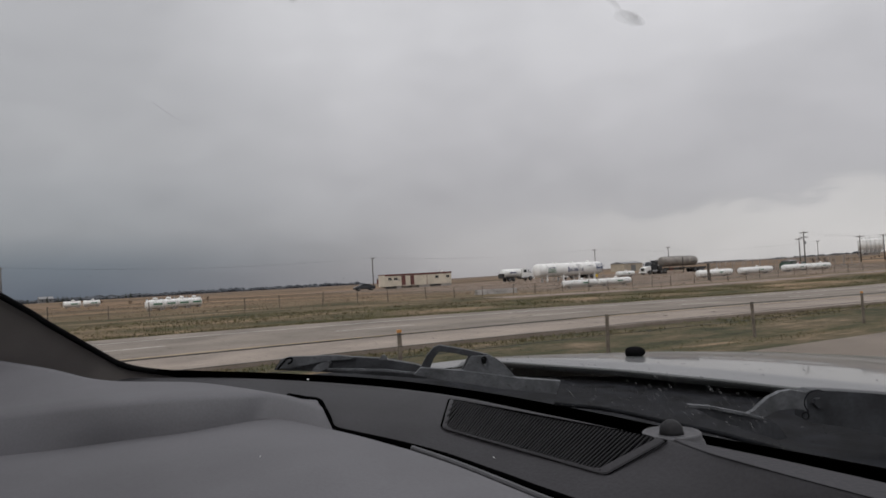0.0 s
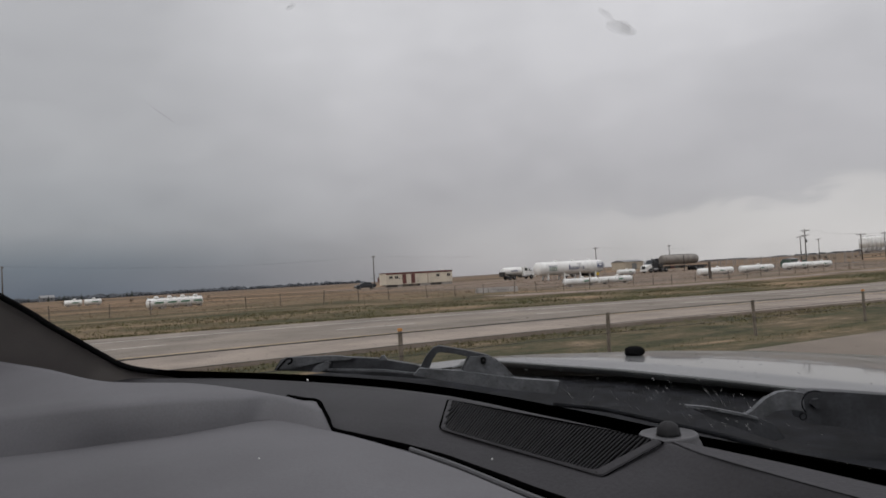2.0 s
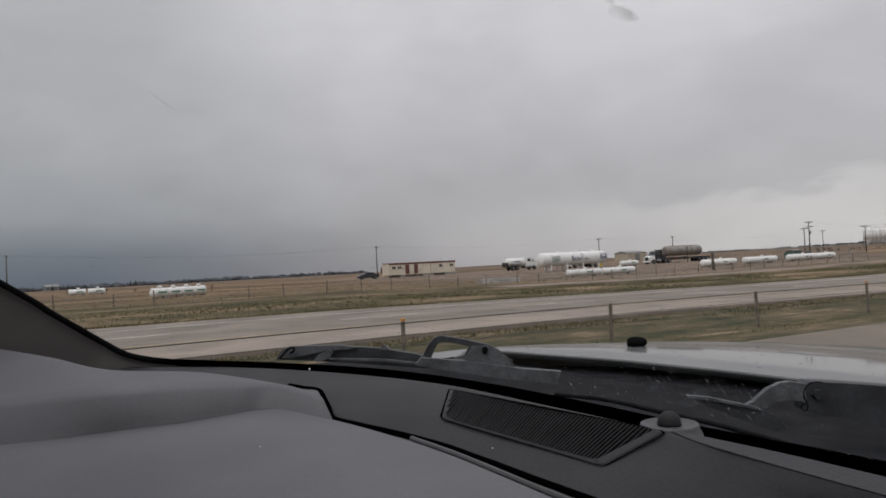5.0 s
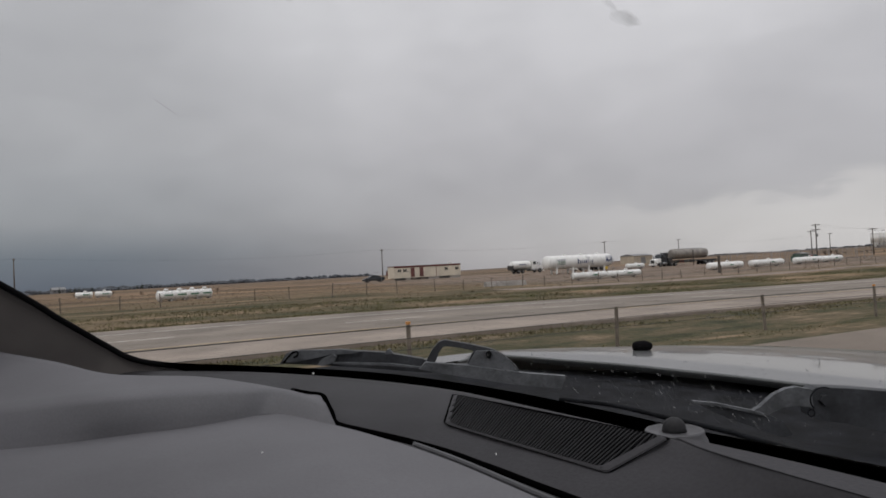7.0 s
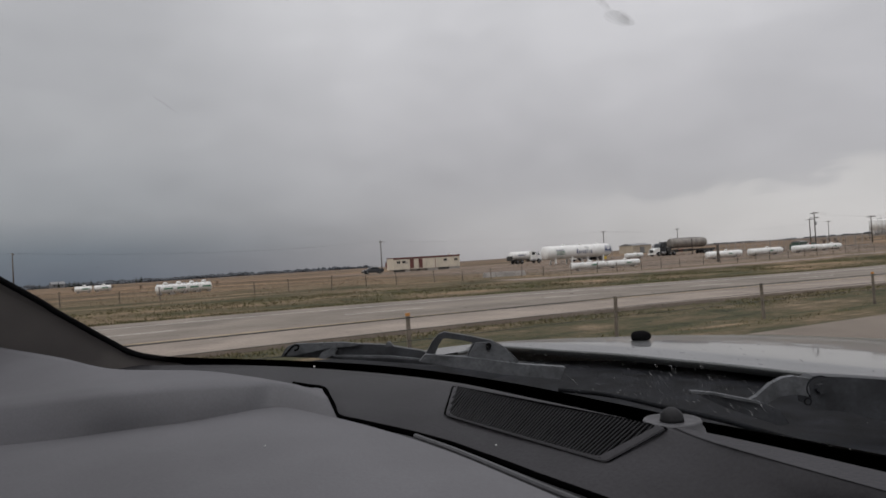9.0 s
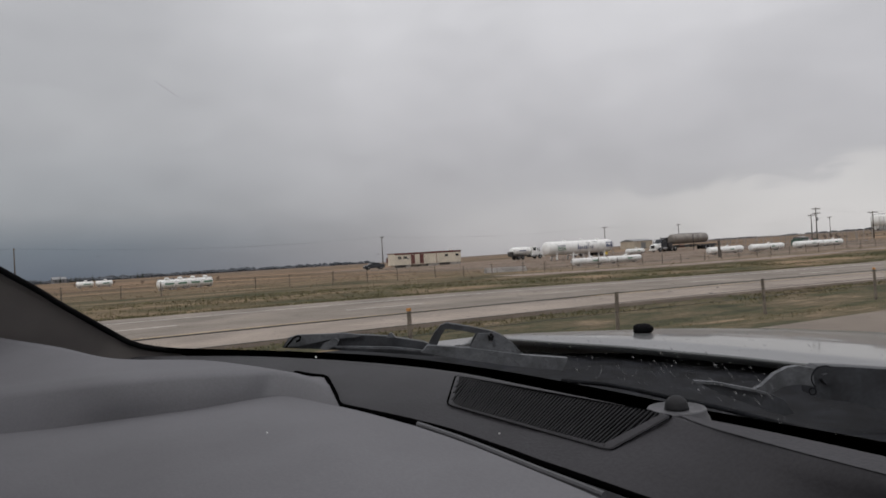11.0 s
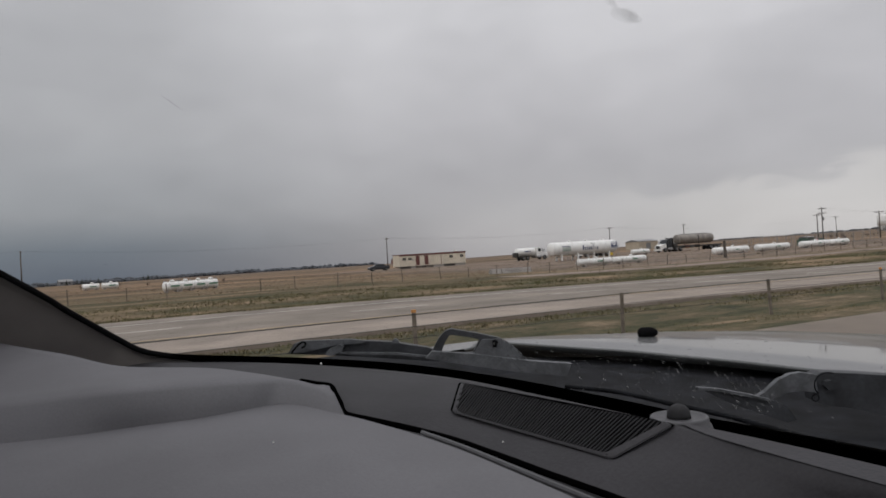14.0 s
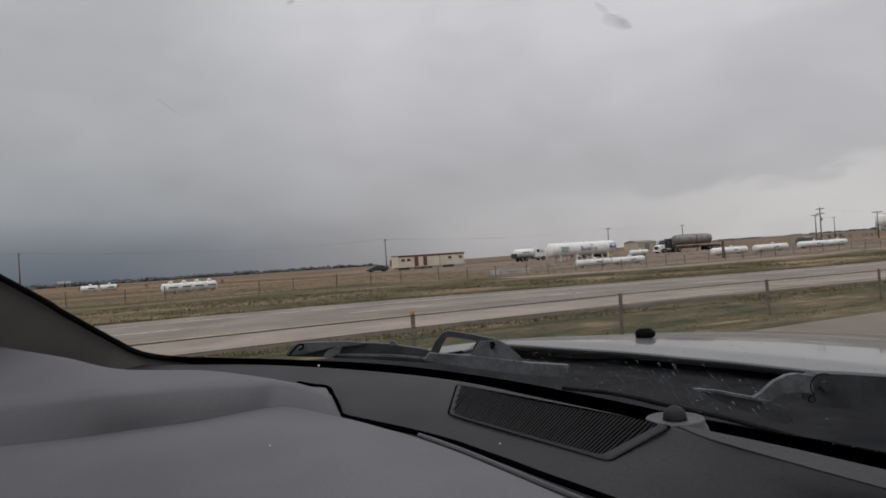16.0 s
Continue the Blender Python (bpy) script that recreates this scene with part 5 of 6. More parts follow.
for lf, y in ((57.6, -206), (58.0, -262)):
    mk = thing("pipeline_marker", on(lf, y), "orange pipeline marker post in the field", "marker", "pipeline markers")
    part("post", rodm((0, 0, -0.2), (0, 0, 1.6), 0.05, seg=8), M_YELLOW, mk)
    part("cap", lathe(bmesh.new(), [(1.3, 0.2), (1.9, 0.32), (2.1, 0.25), (2.2, 0.05)], "z", 12), M_ORANGE, mk, smooth=True)


# ---------------------------------------------------------------- the yard
def tank_body(length, r, dome=0.45, seg=24, z=0.0, sz=1.0):
    prof = [(-length / 2, 0.02)]
    for a in (0.35, 0.7, 1.0, 1.3, 1.57):
        prof.append((-length / 2 + r * dome * (1 - math.cos(a)), r * math.sin(a)))
    prof += [(-length / 6, r), (length / 6, r)]
    for p, q in reversed(prof[:6]):
        prof.append((-p, q))
    return lathe(bmesh.new(), prof, "y", seg, (0, 0, z), 1.0, sz)


def propane_tank(m, length, r, label, group="white tanks in the yard", legs=0.18):
    """A horizontal pressure tank on two saddles, with valve dome, ladder rungs and weld bands."""
    t = thing("propane_tank", m, label, "tank", group)
    z = r + legs
    shell = part("shell", tank_body(length, r, z=z), M_TANK, t, smooth=True)
    for s in (-0.3, 0.3):
        bm = bmesh.new()
        prism(bm, [(-r * 0.75, -0.05), (r * 0.75, -0.05), (r * 0.82, z - r * 0.45), (r * 0.4, z - r * 0.88), (-r * 0.4, z - r * 0.88), (-r * 0.82, z - r * 0.45)], length * s - 0.12, length * s + 0.12, "xz")
        part("saddle", bm, M_CONC, t)
    for s in (-0.33, 0.0, 0.33):
        bm = lathe(bmesh.new(), [(length * s - 0.03, r + 0.006), (length * s + 0.03, r + 0.006)], "y", 24, (0, 0, z))
        part("weld_band", bm, M_TANK, shell, smooth=True)
    part("valve_dome", lathe(bmesh.new(), [(z + r - 0.05, 0.24), (z + r + 0.16, 0.22), (z + r + 0.22, 0.1)], "z", 14, (0, length * 0.06, 0)), M_TANK, t, smooth=True)
    for s in (-0.4, 0.4):
        part("lifting_lug", boxm((0, length * s, z + r + 0.03), (0.03, 0.22, 0.16), bevel=0.01), M_STEEL, t)
    bm = boxm((r * 0.985, length * 0.12, z + r * 0.05), (0.05, 0.9, 0.16))
    part("lettering_bar", bm, M_GREEN, t, "faded dark bar of lettering")
    return t


for lf, y0, y1, r in ((70, 59.4, 65.3, 0.42), (70.2, 65.7, 71.8, 0.42), (74, 90.4, 98.6, 0.52), (74, 100.7, 109.2, 0.52), (74, 112.5, 120.4, 0.52), (74.3, 121.0, 127.0, 0.5)):
    propane_tank(on(lf, (y0 + y1) / 2), y1 - y0, r, "long white horizontal propane tank on concrete saddles")
for k in range(4):
    propane_tank(on(75 + 0.5 * k, 10.6 + 1.35 * k, 12), 1.75, 0.46, "small white propane tank on the grass", "small white tanks", 0.12)
for k in range(2):
    propane_tank(on(117, 5.2 + 2.6 * k, 0), 2.4, 0.42, "small white propane tank far across the grass", "small white tanks", 0.2)
propane_tank(on(105.5, 106.6, 8), 5.6, 0.5, "white propane tank behind the great storage tank", "white tanks in the yard", 0.3)


def storage_tank(m, length, r):
    """The great white storage tank with painted marks: plain shapes in their colours."""
    t = thing("storage_tank", m, "huge white horizontal storage tank with navy lettering bars", "tank")
    z = r + 1.0
    shell = part("shell", tank_body(length, r, 0.5, 40, z), M_TANK, t, smooth=True)
    for s in (-0.36, -0.12, 0.12, 0.36):
        for x in (-r * 0.62, r * 0.62):
            part("leg", boxm((x, length * s, z / 2 - 0.15), (0.28, 0.28, z - 0.4), bevel=0.02), M_TANK, t)
        part("tie_beam", boxm((0, length * s, 0.75), (r * 1.3, 0.16, 0.16)), M_STEEL, t)

    def decal(name, y, dz, w, h, mat, label=""):
        """A painted mark that follows the shell's curve."""
        bm = bmesh.new()
        rows = []
        for k in range(5):
            a = (dz + h * (k / 4 - 0.5)) / r
            a = math.asin(max(-0.98, min(0.98, a)))
            rows.append([bm.verts.new(((r + 0.006) * math.cos(a), yy, z + (r + 0.006) * math.sin(a))) for yy in (y - w / 2, y + w / 2)])
        for a, b in zip(rows, rows[1:]):
            bm.faces.new((a[0], a[1], b[1], b[0]))
        return part(name, bm, mat, shell, label)
    for k, (w, h) in enumerate(((0.34, 0.95), (0.30, 0.62), (0.26, 0.62), (0.30, 0.62), (0.34, 0.62), (0.14, 0.95), (0.12, 0.62), (0.26, 0.62))):
        decal("lettering_bar", -0.95 + 0.52 * k, -0.15 + (h - 0.62) * 0.5, w, h, M_NAVY, "navy lettering shown as plain bars" if k == 0 else "")
    for k in range(3):
        decal("emblem_stroke", 1.35 + 0.4 * k, 0.78 - 0.05 * k, 0.26, 0.20, M_SIGN)
    decal("emblem_panel", length * 0.5 - 1.35, 0.25, 1.75, 1.25, M_NAVY, "square navy emblem panel")
    decal("emblem_spot", length * 0.5 - 1.35, 0.25, 0.7, 0.25, M_TANK)
    for k in range(4):
        decal("notice_bar", -length * 0.5 + 3.4, 0.45 - 0.28 * k, 2.1, 0.13, M_GREEN if k else M_NAVY)
    for s in (-0.2, 0.05, 0.3):
        part("manway", lathe(bmesh.new(), [(z + r - 0.1, 0.32), (z + r + 0.25, 0.32), (z + r + 0.30, 0.15)], "z", 16, (0, length * s, 0)), M_TANK, t, smooth=True)
    for y in (-length * 0.3, length * 0.47):
        lad = part("ladder", rodm((r + 0.18, y - 0.22, 0), (r + 0.10, y - 0.22, z + 0.6), 0.03, seg=6), M_STEEL, t, "steel access ladder")
        part("rail", rodm((r + 0.18, y + 0.22, 0), (r + 0.10, y + 0.22, z + 0.6), 0.03, seg=6), M_STEEL, lad)
        for k in range(8):
            part("rung", rodm((r + 0.15, y - 0.22, 0.3 + 0.36 * k), (r + 0.15, y + 0.22, 0.3 + 0.36 * k), 0.018, seg=5), M_STEEL, lad)
    return t


storage_tank(on(108, 93.4, 0), 17.2, 1.32)


def office_trailer(m):
    """A long cream site trailer with maroon roof edge, dark doors, small windows and a skirted underside."""
    t = thing("office_trailer", m, "long cream site trailer with maroon trim and doors", "trailer")
    ln, w, h, z0 = 18.4, 3.6, 2.75, 0.55
    part("wall", boxm((0, 0, z0 + h / 2), (w, ln, h), bevel=0.03), M_CREAM, t)
    part("roof", boxm((0, 0, z0 + h + 0.06), (w + 0.24, ln + 0.24, 0.14), bevel=0.03), M_MAROON, t, "maroon roof edge")
    part("fascia", boxm((w / 2 + 0.02, 0, z0 + h - 0.15), (0.05, ln - 0.02, 0.30)), M_MAROON, t)
    for y in (-4.3, -1.9):
        d = part("door", boxm((w / 2 + 0.03, y, z0 + 1.28), (0.07, 1.05, 2.2), bevel=0.01), M_MAROON, t, "dark maroon door")
        part("door_handle", boxm((w / 2 + 0.09, y + 0.4, z0 + 1.2), (0.05, 0.05, 0.16)), M_STEEL, d)
        part("step", boxm((w / 2 + 0.45, y, 0.28), (0.8, 1.2, 0.5), bevel=0.02), M_POST, t)
    part("joint_strip", boxm((w / 2 + 0.012, 2.2, z0 + h / 2 - 0.1), (0.03, 0.14, h - 0.3)), M_MAROON, t)
    for y in (-7.9, -6.4, 5.0, 8.1):
        win = part("window", boxm((w / 2 + 0.02, y, z0 + 1.75), (0.06, 1.05, 0.75), bevel=0.01), M_CREAM, t)
        for s in (-0.24, 0.24):
            part("pane", boxm((w / 2 + 0.052, y + s, z0 + 1.75), (0.02, 0.42, 0.6)), M_WINDOW, win)
    part("sign_bar", boxm((w / 2 + 0.02, -5.8, z0 + 1.5), (0.03, 0.7, 0.18)), M_NAVY, t)
    for k in range(6):
        mat, zc = (M_CONC, 0.24) if k % 2 else (M_CHASSIS, 0.26)
        part("skirting", boxm((w / 2 - 0.1, -7.7 + 3.06 * k, zc), (0.08, 2.9, 0.6)), mat, t)
    part("chassis_beam", boxm((0, 0, z0 - 0.08), (1.8, ln - 0.5, 0.2)), M_CHASSIS, t)
    for y in (-6, -2, 2, 6):
        part("axle_block", boxm((-0.6, y, 0.2), (1.6, 0.5, 0.6)), M_CONC, t)
    part("roof_vent", boxm((0.5, 7.0, z0 + h + 0.3), (0.7, 0.8, 0.4), bevel=0.04), M_TANK, t)
    for k in range(40):
        part("siding_rib", boxm((w / 2 + 0.006, -ln / 2 + 0.23 + 0.46 * k, z0 + 1.2), (0.02, 0.05, 2.35)), M_CREAM, t)
    return t


office_trailer(on(140, 75.6, 0) @ Matrix.Scale(0.93, 4))


# ---------------------------------------------------------------- vehicles
def wheel(parent, x, y, r, w):
    tyre = part("wheel", lathe(bmesh.new(), [(-w / 2, r * 0.6), (-w / 2, r * 0.9), (-w * 0.35, r), (w * 0.35, r), (w / 2, r * 0.9), (w / 2, r * 0.6)], "x", 22, (x, y, r)), M_TYRE, parent, smooth=True)
    s = 1 if x > 0 else -1
    part("rim", lathe(bmesh.new(), [(s * (w / 2 - 0.03), r * 0.62), (s * (w / 2 + 0.004), r * 0.58), (s * (w / 2 - 0.02), r * 0.3), (s * (w / 2 + 0.05), r * 0.22), (s * (w / 2 + 0.06), 0.02)], "x", 16, (0, 0, 0)), M_STEEL, tyre, smooth=True).location = (x, y, r)
    return tyre


def sedan(m, paint, label, group=""):
    """A saloon car, nose towards +y."""
    c = thing("car", m, label, "car", group)
    side = [(-2.25, 0.55), (-2.28, 0.85), (-2.1, 0.98), (-1.55, 1.03), (-0.85, 1.40), (0.05, 1.46), (0.55, 1.38), (1.15, 1.02), (2.0, 0.86), (2.28, 0.70), (2.30, 0.42), (2.1, 0.30), (-2.1, 0.30)]
    bm = prism(bmesh.new(), side, -0.88, 0.88)
    for v in bm.verts:
        if v.co.z > 1.0:
            v.co.x *= 0.80
    bmesh.ops.bevel(bm, geom=[e for e in bm.edges], offset=0.05, segments=2, affect="EDGES")
    part("body", bm, paint, c, smooth=False)
    for s in (-1, 1):
        bm = bmesh.new()
        prism(bm, [(-1.35, 1.04), (-0.78, 1.33), (0.02, 1.38), (0.45, 1.32), (0.95, 1.04)], s * 0.75, s * 0.80)
        part("side_window", bm, M_WINDOW, c)
        for y in (-1.4, 1.4):
            wheel(c, s * 0.80, y, 0.33, 0.22)
        part("headlamp", boxm((s * 0.62, 2.24, 0.68), (0.36, 0.12, 0.13), bevel=0.02), M_LAMP, c)
        part("tail_lamp", boxm((s * 0.66, -2.26, 0.80), (0.32, 0.08, 0.14), bevel=0.02), M_RED, c)
        part("mirror", boxm((s * 0.98, 0.72, 1.02), (0.2, 0.12, 0.13), bevel=0.03), paint, c)
    for a, b in (((0.60, 1.385), (1.16, 1.035)), ((-1.52, 1.05), (-0.88, 1.40))):
        bm = prism(bmesh.new(), [a, b, (b[0], b[1] + 0.03), (a[0], a[1] + 0.03)], -0.62, 0.62)
        part("windscreen" if a[0] > 0 else "rear_window", bm, M_WINDOW, c)
    part("bumper", boxm((0, 2.27, 0.45), (1.6, 0.12, 0.2), bevel=0.03), M_CHASSIS, c)
    return c


sedan(on(137, 61.4, 172), M_CARBLK, "dark parked car beside the site trailer")
sedan(on(25.6, -372, 180, 0.05), M_CARBLK, "dark car on the oncoming carriageway")


def tractor_cab(t, sleeper, y0, tall=True, cab_mat=None):
    """The front of a heavy lorry, nose at y0 looking to +y; returns the y of its back."""
    back = y0 - (4.6 if sleeper else 3.6)
    part("bonnet", _bev(prism(bmesh.new(), [(y0 - 1.9, 0.75), (y0 - 1.9, 1.95), (y0 - 0.5, 1.72), (y0 - 0.1, 1.5), (y0, 1.1), (y0, 0.75)], -0.95, 0.95), 0.08), M_TRUCKW, t)
    prof = [(back, 0.75), (back, 3.85 if sleeper else 2.9), (back + 0.5, 3.9 if sleeper else 2.95), (y0 - 2.6, 3.35 if sleeper else 2.95), (y0 - 2.2, 2.85), (y0 - 1.85, 1.95), (y0 - 1.85, 0.75)]
    part("cab", _bev(prism(bmesh.new(), prof, -1.12, 1.12), 0.09), cab_mat or M_TRUCKW, t)
    bm = prism(bmesh.new(), [(y0 - 1.83, 2.02), (y0 - 2.15, 2.78), (y0 - 2.10, 2.80), (y0 - 1.78, 2.02)], -0.98, 0.98)
    part("windscreen", bm, M_WINDOW, t)
    part("radiator_grille", boxm((0, y0 + 0.01, 1.2), (1.1, 0.06, 0.75), bevel=0.02), M_CHASSIS, t)
    part("bumper", boxm((0, y0 - 0.02, 0.58), (2.3, 0.25, 0.36), bevel=0.05), M_TRUCKW, t)
    for s in (-1, 1):
        part("side_window", boxm((s * 1.115, y0 - 2.75, 2.35), (0.04, 0.85, 0.7), bevel=0.02), M_WINDOW, t)
        part("headlamp", boxm((s * 0.82, y0 - 0.06, 1.15), (0.34, 0.14, 0.26), bevel=0.03), M_LAMP, t)
        part("mirror", boxm((s * 1.38, y0 - 1.95, 2.3), (0.16, 0.1, 0.7), bevel=0.02), M_CHASSIS, t)
        part("fuel_tank", rodm((s * 0.95, back + 0.1, 0.75), (s * 0.95, back + 1.5, 0.75), 0.32, seg=16), M_STEEL, t, smooth=True)
        if tall:
            part("exhaust", rodm((s * 0.85, back - 0.12, 0.9), (s * 0.85, back - 0.12, 3.7 if sleeper else 3.4), 0.08, seg=10), M_CHASSIS, t, smooth=True)
        wheel(t, s * 1.05, y0 - 1.25, 0.52, 0.3)
    return back


def _bev(bm, r):
    bmesh.ops.bevel(bm, geom=list(bm.edges), offset=r, segments=2, affect="EDGES")
    return bm


def tanker_lorry(m):
    t = thing("tanker_lorry", m, "parked tanker lorry with grimy tan tank, black and white cab", "lorry")
    back = tractor_cab(t, False, 10.8, cab_mat=M_CARBLK)
    part("headache_rack", boxm((0, back - 0.35, 2.0), (2.1, 0.12, 2.4), bevel=0.02), M_CHASSIS, t, "black rack behind the cab")
    part("air_cleaner", rodm((1.0, 8.6, 1.5), (1.0, 8.6, 2.9), 0.2, seg=14), M_STEEL, t, smooth=True)
    part("deck_gear", boxm((0, 5.9, 1.5), (1.8, 1.3, 0.9), bevel=0.05), M_CHASSIS, t)
    part("frame", boxm((0, -1.8, 1.05), (0.95, 17.6, 0.3), bevel=0.02), M_CHASSIS, t)
    shell = part("tank", tank_body(12.2, 1.22, 0.4, 30, 0.0, 0.95), M_TAN, t, "grimy tan steel tank", True)
    shell.location = (0, -1.2, 2.75)
    for y in (-5.2, -2.6, 0, 2.6, 5.2):
        part("hoop", lathe(bmesh.new(), [(y - 0.05, 1.235), (y + 0.05, 1.235)], "y", 30, (0, 0, 0), 1.0, 0.95), M_TAN, shell, smooth=True)
    part("walkway", boxm((0, -1.2, 3.95), (0.6, 9, 0.08)), M_STEEL, t)
    for y in (-8.5, -7.2, -5.9, 5.9, 4.6):
        for s in (-1, 1):
            wheel(t, s * 0.98, y, 0.5, 0.5)
    for y, mat in ((-3.6, M_CHASSIS), (-1.8, M_STEEL), (0.0, M_RED), (1.7, M_CHASSIS)):
        part("tool_box", boxm((1.0, y, 1.0), (0.5, 1.3, 0.6), bevel=0.03), mat, t)
    for y in (-10.4,):
        part("rear_bumper", boxm((0, y, 0.75), (2.3, 0.15, 0.25)), M_STEEL, t)
        for s in (-1, 1):
            part("tail_lamp", boxm((s * 0.9, y - 0.08, 0.98), (0.25, 0.06, 0.14)), M_RED, t)
    part("landing_leg", boxm((0.6, 3.2, 0.55), (0.16, 0.16, 1.1)), M_STEEL, t)
    return t


tanker_lorry(on(115, 132.6, 180))


def bobtail_lorry(m):
    t = thing("delivery_tanker", m, "small white tank lorry parked in the yard", "lorry")
    tractor_cab(t, False, 4.3, False)
    part("frame", boxm((0, -1.6, 0.9), (0.9, 6.4, 0.25), bevel=0.02), M_CHASSIS, t)
    part("tank", tank_body(5.6, 0.92, 0.5, 26), M_TANK, t, smooth=True).location = (0, -1.9, 2.05)
    for y in (-3.2, -2.0):
        for s in (-1, 1):
            wheel(t, s * 0.95, y, 0.48, 0.5)
    part("hose_cabinet", boxm((0, -4.8, 1.4), (1.7, 0.6, 1.1), bevel=0.03), M_CHASSIS, t)
    part("lettering_bar", boxm((0.93, -1.9, 2.1), (0.03, 2.0, 0.22)), M_NAVY, t)
    for s in (-1, 1):
        part("mudguard", boxm((s * 0.95, -2.6, 1.08), (0.6, 2.6, 0.06)), M_CHASSIS, t)
    return t


bobtail_lorry(on(136, 101.5, 0))
bobtail_lorry(on(122, 108.5, 180))


def box_lorry(m):
    t = thing("articulated_lorry", m, "white articulated lorry with long box trailer on the highway", "lorry")
    back = tractor_cab(t, True, 11.2)
    part("frame", boxm((0, 5.2, 0.95), (0.9, 6.2, 0.3), bevel=0.02), M_CHASSIS, t)
    tr = part("trailer_box", boxm((0, -3.4, 2.62), (2.56, 16.0, 2.86), bevel=0.03), M_TRUCKW, t, "long white box trailer")
    for s in (-1, 1):
        part("rail", boxm((s * 1.285, -3.4, 1.22), (0.03, 15.9, 0.1)), M_STEEL, tr)
        part("side_skirt", boxm((s * 1.22, -3.2, 0.78), (0.05, 6.6, 0.75), bevel=0.02), M_TRUCKW, t)
        for k in range(3):
            part("lettering_bar", boxm((s * 1.285, -2.0, 2.75 - 0.22 * k), (0.02, 2.6 - 0.5 * k, 0.1)), M_RED, tr)
        for y in (-9.6, -8.3, 5.4, 4.1):
            wheel(t, s * 0.98, y, 0.51, 0.5)
    for k in range(24):
        part("panel_seam", boxm((1.281, -11.1 + 0.66 * k, 2.62), (0.012, 0.03, 2.7)), M_TRUCKW, tr)
    part("rear_bumper", boxm((0, -11.3, 0.65), (2.2, 0.12, 0.2)), M_CHASSIS, t)
    return t


box_lorry(on(25.7, 352, 180, 0.05))


# ---------------------------------------------------------------- sheds, compound and bins
def steel_shed(m, w, ln, h, mat, label, rise=0.6):
    t = thing("shed", m, label, "shed")
    part("wall", boxm((0, 0, h / 2), (w, ln, h)), mat, t)
    bm = prism(bmesh.new(), [(-w / 2 - 0.15, h), (w / 2 + 0.15, h), (w / 2 + 0.15, h + 0.08), (0, h + rise), (-w / 2 - 0.15, h + 0.08)], -ln / 2 - 0.15, ln / 2 + 0.15, "xz")
    part("roof", bm, M_SIGN, t)
    part("door", boxm((w / 2 + 0.02, 0, h * 0.42), (0.06, min(2.4, ln * 0.4), h * 0.8)), M_SIGN, t)
    for k in range(int(ln / 0.9)):
        part("siding_rib", boxm((w / 2 + 0.015, -ln / 2 + 0.45 + 0.9 * k, h / 2), (0.03, 0.07, h - 0.1)), mat, t)
    return t


steel_shed(on(196, 199, 0), 7, 10, 3.0, M_BEIGE, "beige metal shed behind the yard", 0.8)
steel_shed(on(88, 136, 0), 2.0, 2.2, 1.6, M_GREENBOX, "dark green equipment shed in the compound", 0.3)
for k, (y, mat, lab) in enumerate(((140.5, M_GREENBOX, "green steel equipment cabinet"), (144, M_TANK, "white steel equipment cabinet"), (147.5, M_RED, "faded red equipment cabinet"), (151, M_GREENBOX, "green steel equipment cabinet"))):
    cb = thing("equipment_cabinet", on(92 + k, y), lab, "cabinet", "cabinets in the compound")
    part("body", boxm((0, 0, 0.6), (1.4, 1.5 + 0.2 * k, 1.2), bevel=0.03), mat, cb)
    part("door", boxm((0.72, 0, 0.6), (0.04, 1.0, 0.9), bevel=0.01), mat, cb)
    part("roof", boxm((0, 0, 1.24), (1.55, 1.65 + 0.2 * k, 0.08)), M_SIGN, cb)


def link_fence(y0, y1, l0, l1, h=2.3):
    f = thing("chain_link_fence", pose(0, 0, 0), "grey chain-link security fence round the compound", "fence")
    runs = [((l0, y0), (l0, y1)), ((l0, y1), (l1, y1)), ((l1, y1), (l1, y0)), ((l1, y0), (l0, y0))]
    pm = shared("post", rod(bmesh.new(), (0, 0, -0.2), (0, 0, h + 0.25), 0.04, seg=6), M_STEEL)
    for (la, ya), (lb, yb) in runs:
        n = max(2, int(math.hypot(lb - la, yb - ya) / 3))
        spots = [(la + (lb - la) * k / n, ya + (yb - ya) * k / n) for k in range(n + 1)]
        for lf, y in spots[:-1]:
            ob = new("post", pm)
            ob.parent = f
            ob.matrix_local = on(lf, y)
        bm = bmesh.new()
        for (p, q), (r, s) in zip(spots, spots[1:]):
            for z in (0.1, h):
                rod(bm, (-p, q, gz(-p, q) + z), (-r, s, gz(-r, s) + z), 0.025, seg=5)
        part("rail", bm, M_STEEL, f)
        bm = bmesh.new()
        for (p, q), (r, s) in zip(spots, spots[1:]):
            a, b = Vector((-p, q, gz(-p, q))), Vector((-r, s, gz(-r, s)))
            for k in range(12):
                for z0, z1 in ((0.1, h), (h, 0.1)):
                    u = a.lerp(b, k / 12) + Vector((0, 0, z0))
                    v = a.lerp(b, (k + 1) / 12) + Vector((0, 0, z1))
                    rod(bm, u, v, 0.005, seg=3)
        mesh_ob = part("wire_mesh", bm, M_STEEL, f)
        mesh_ob["kind"] = "stuff"
    return f


link_fence(133, 159, 86, 106)
lamp = thing("yard_lamp", on(64, 139), "tall thin yard lamp with a dark head", "lamp")
part("mast", rodm((0, 0, -0.2), (0, 0, 4.5), 0.06, 0.045), M_STEEL, lamp, smooth=True)
part("head", boxm((0.15, 0, 4.6), (0.5, 0.25, 0.22), 0.3, 0.05), M_CHASSIS, lamp)

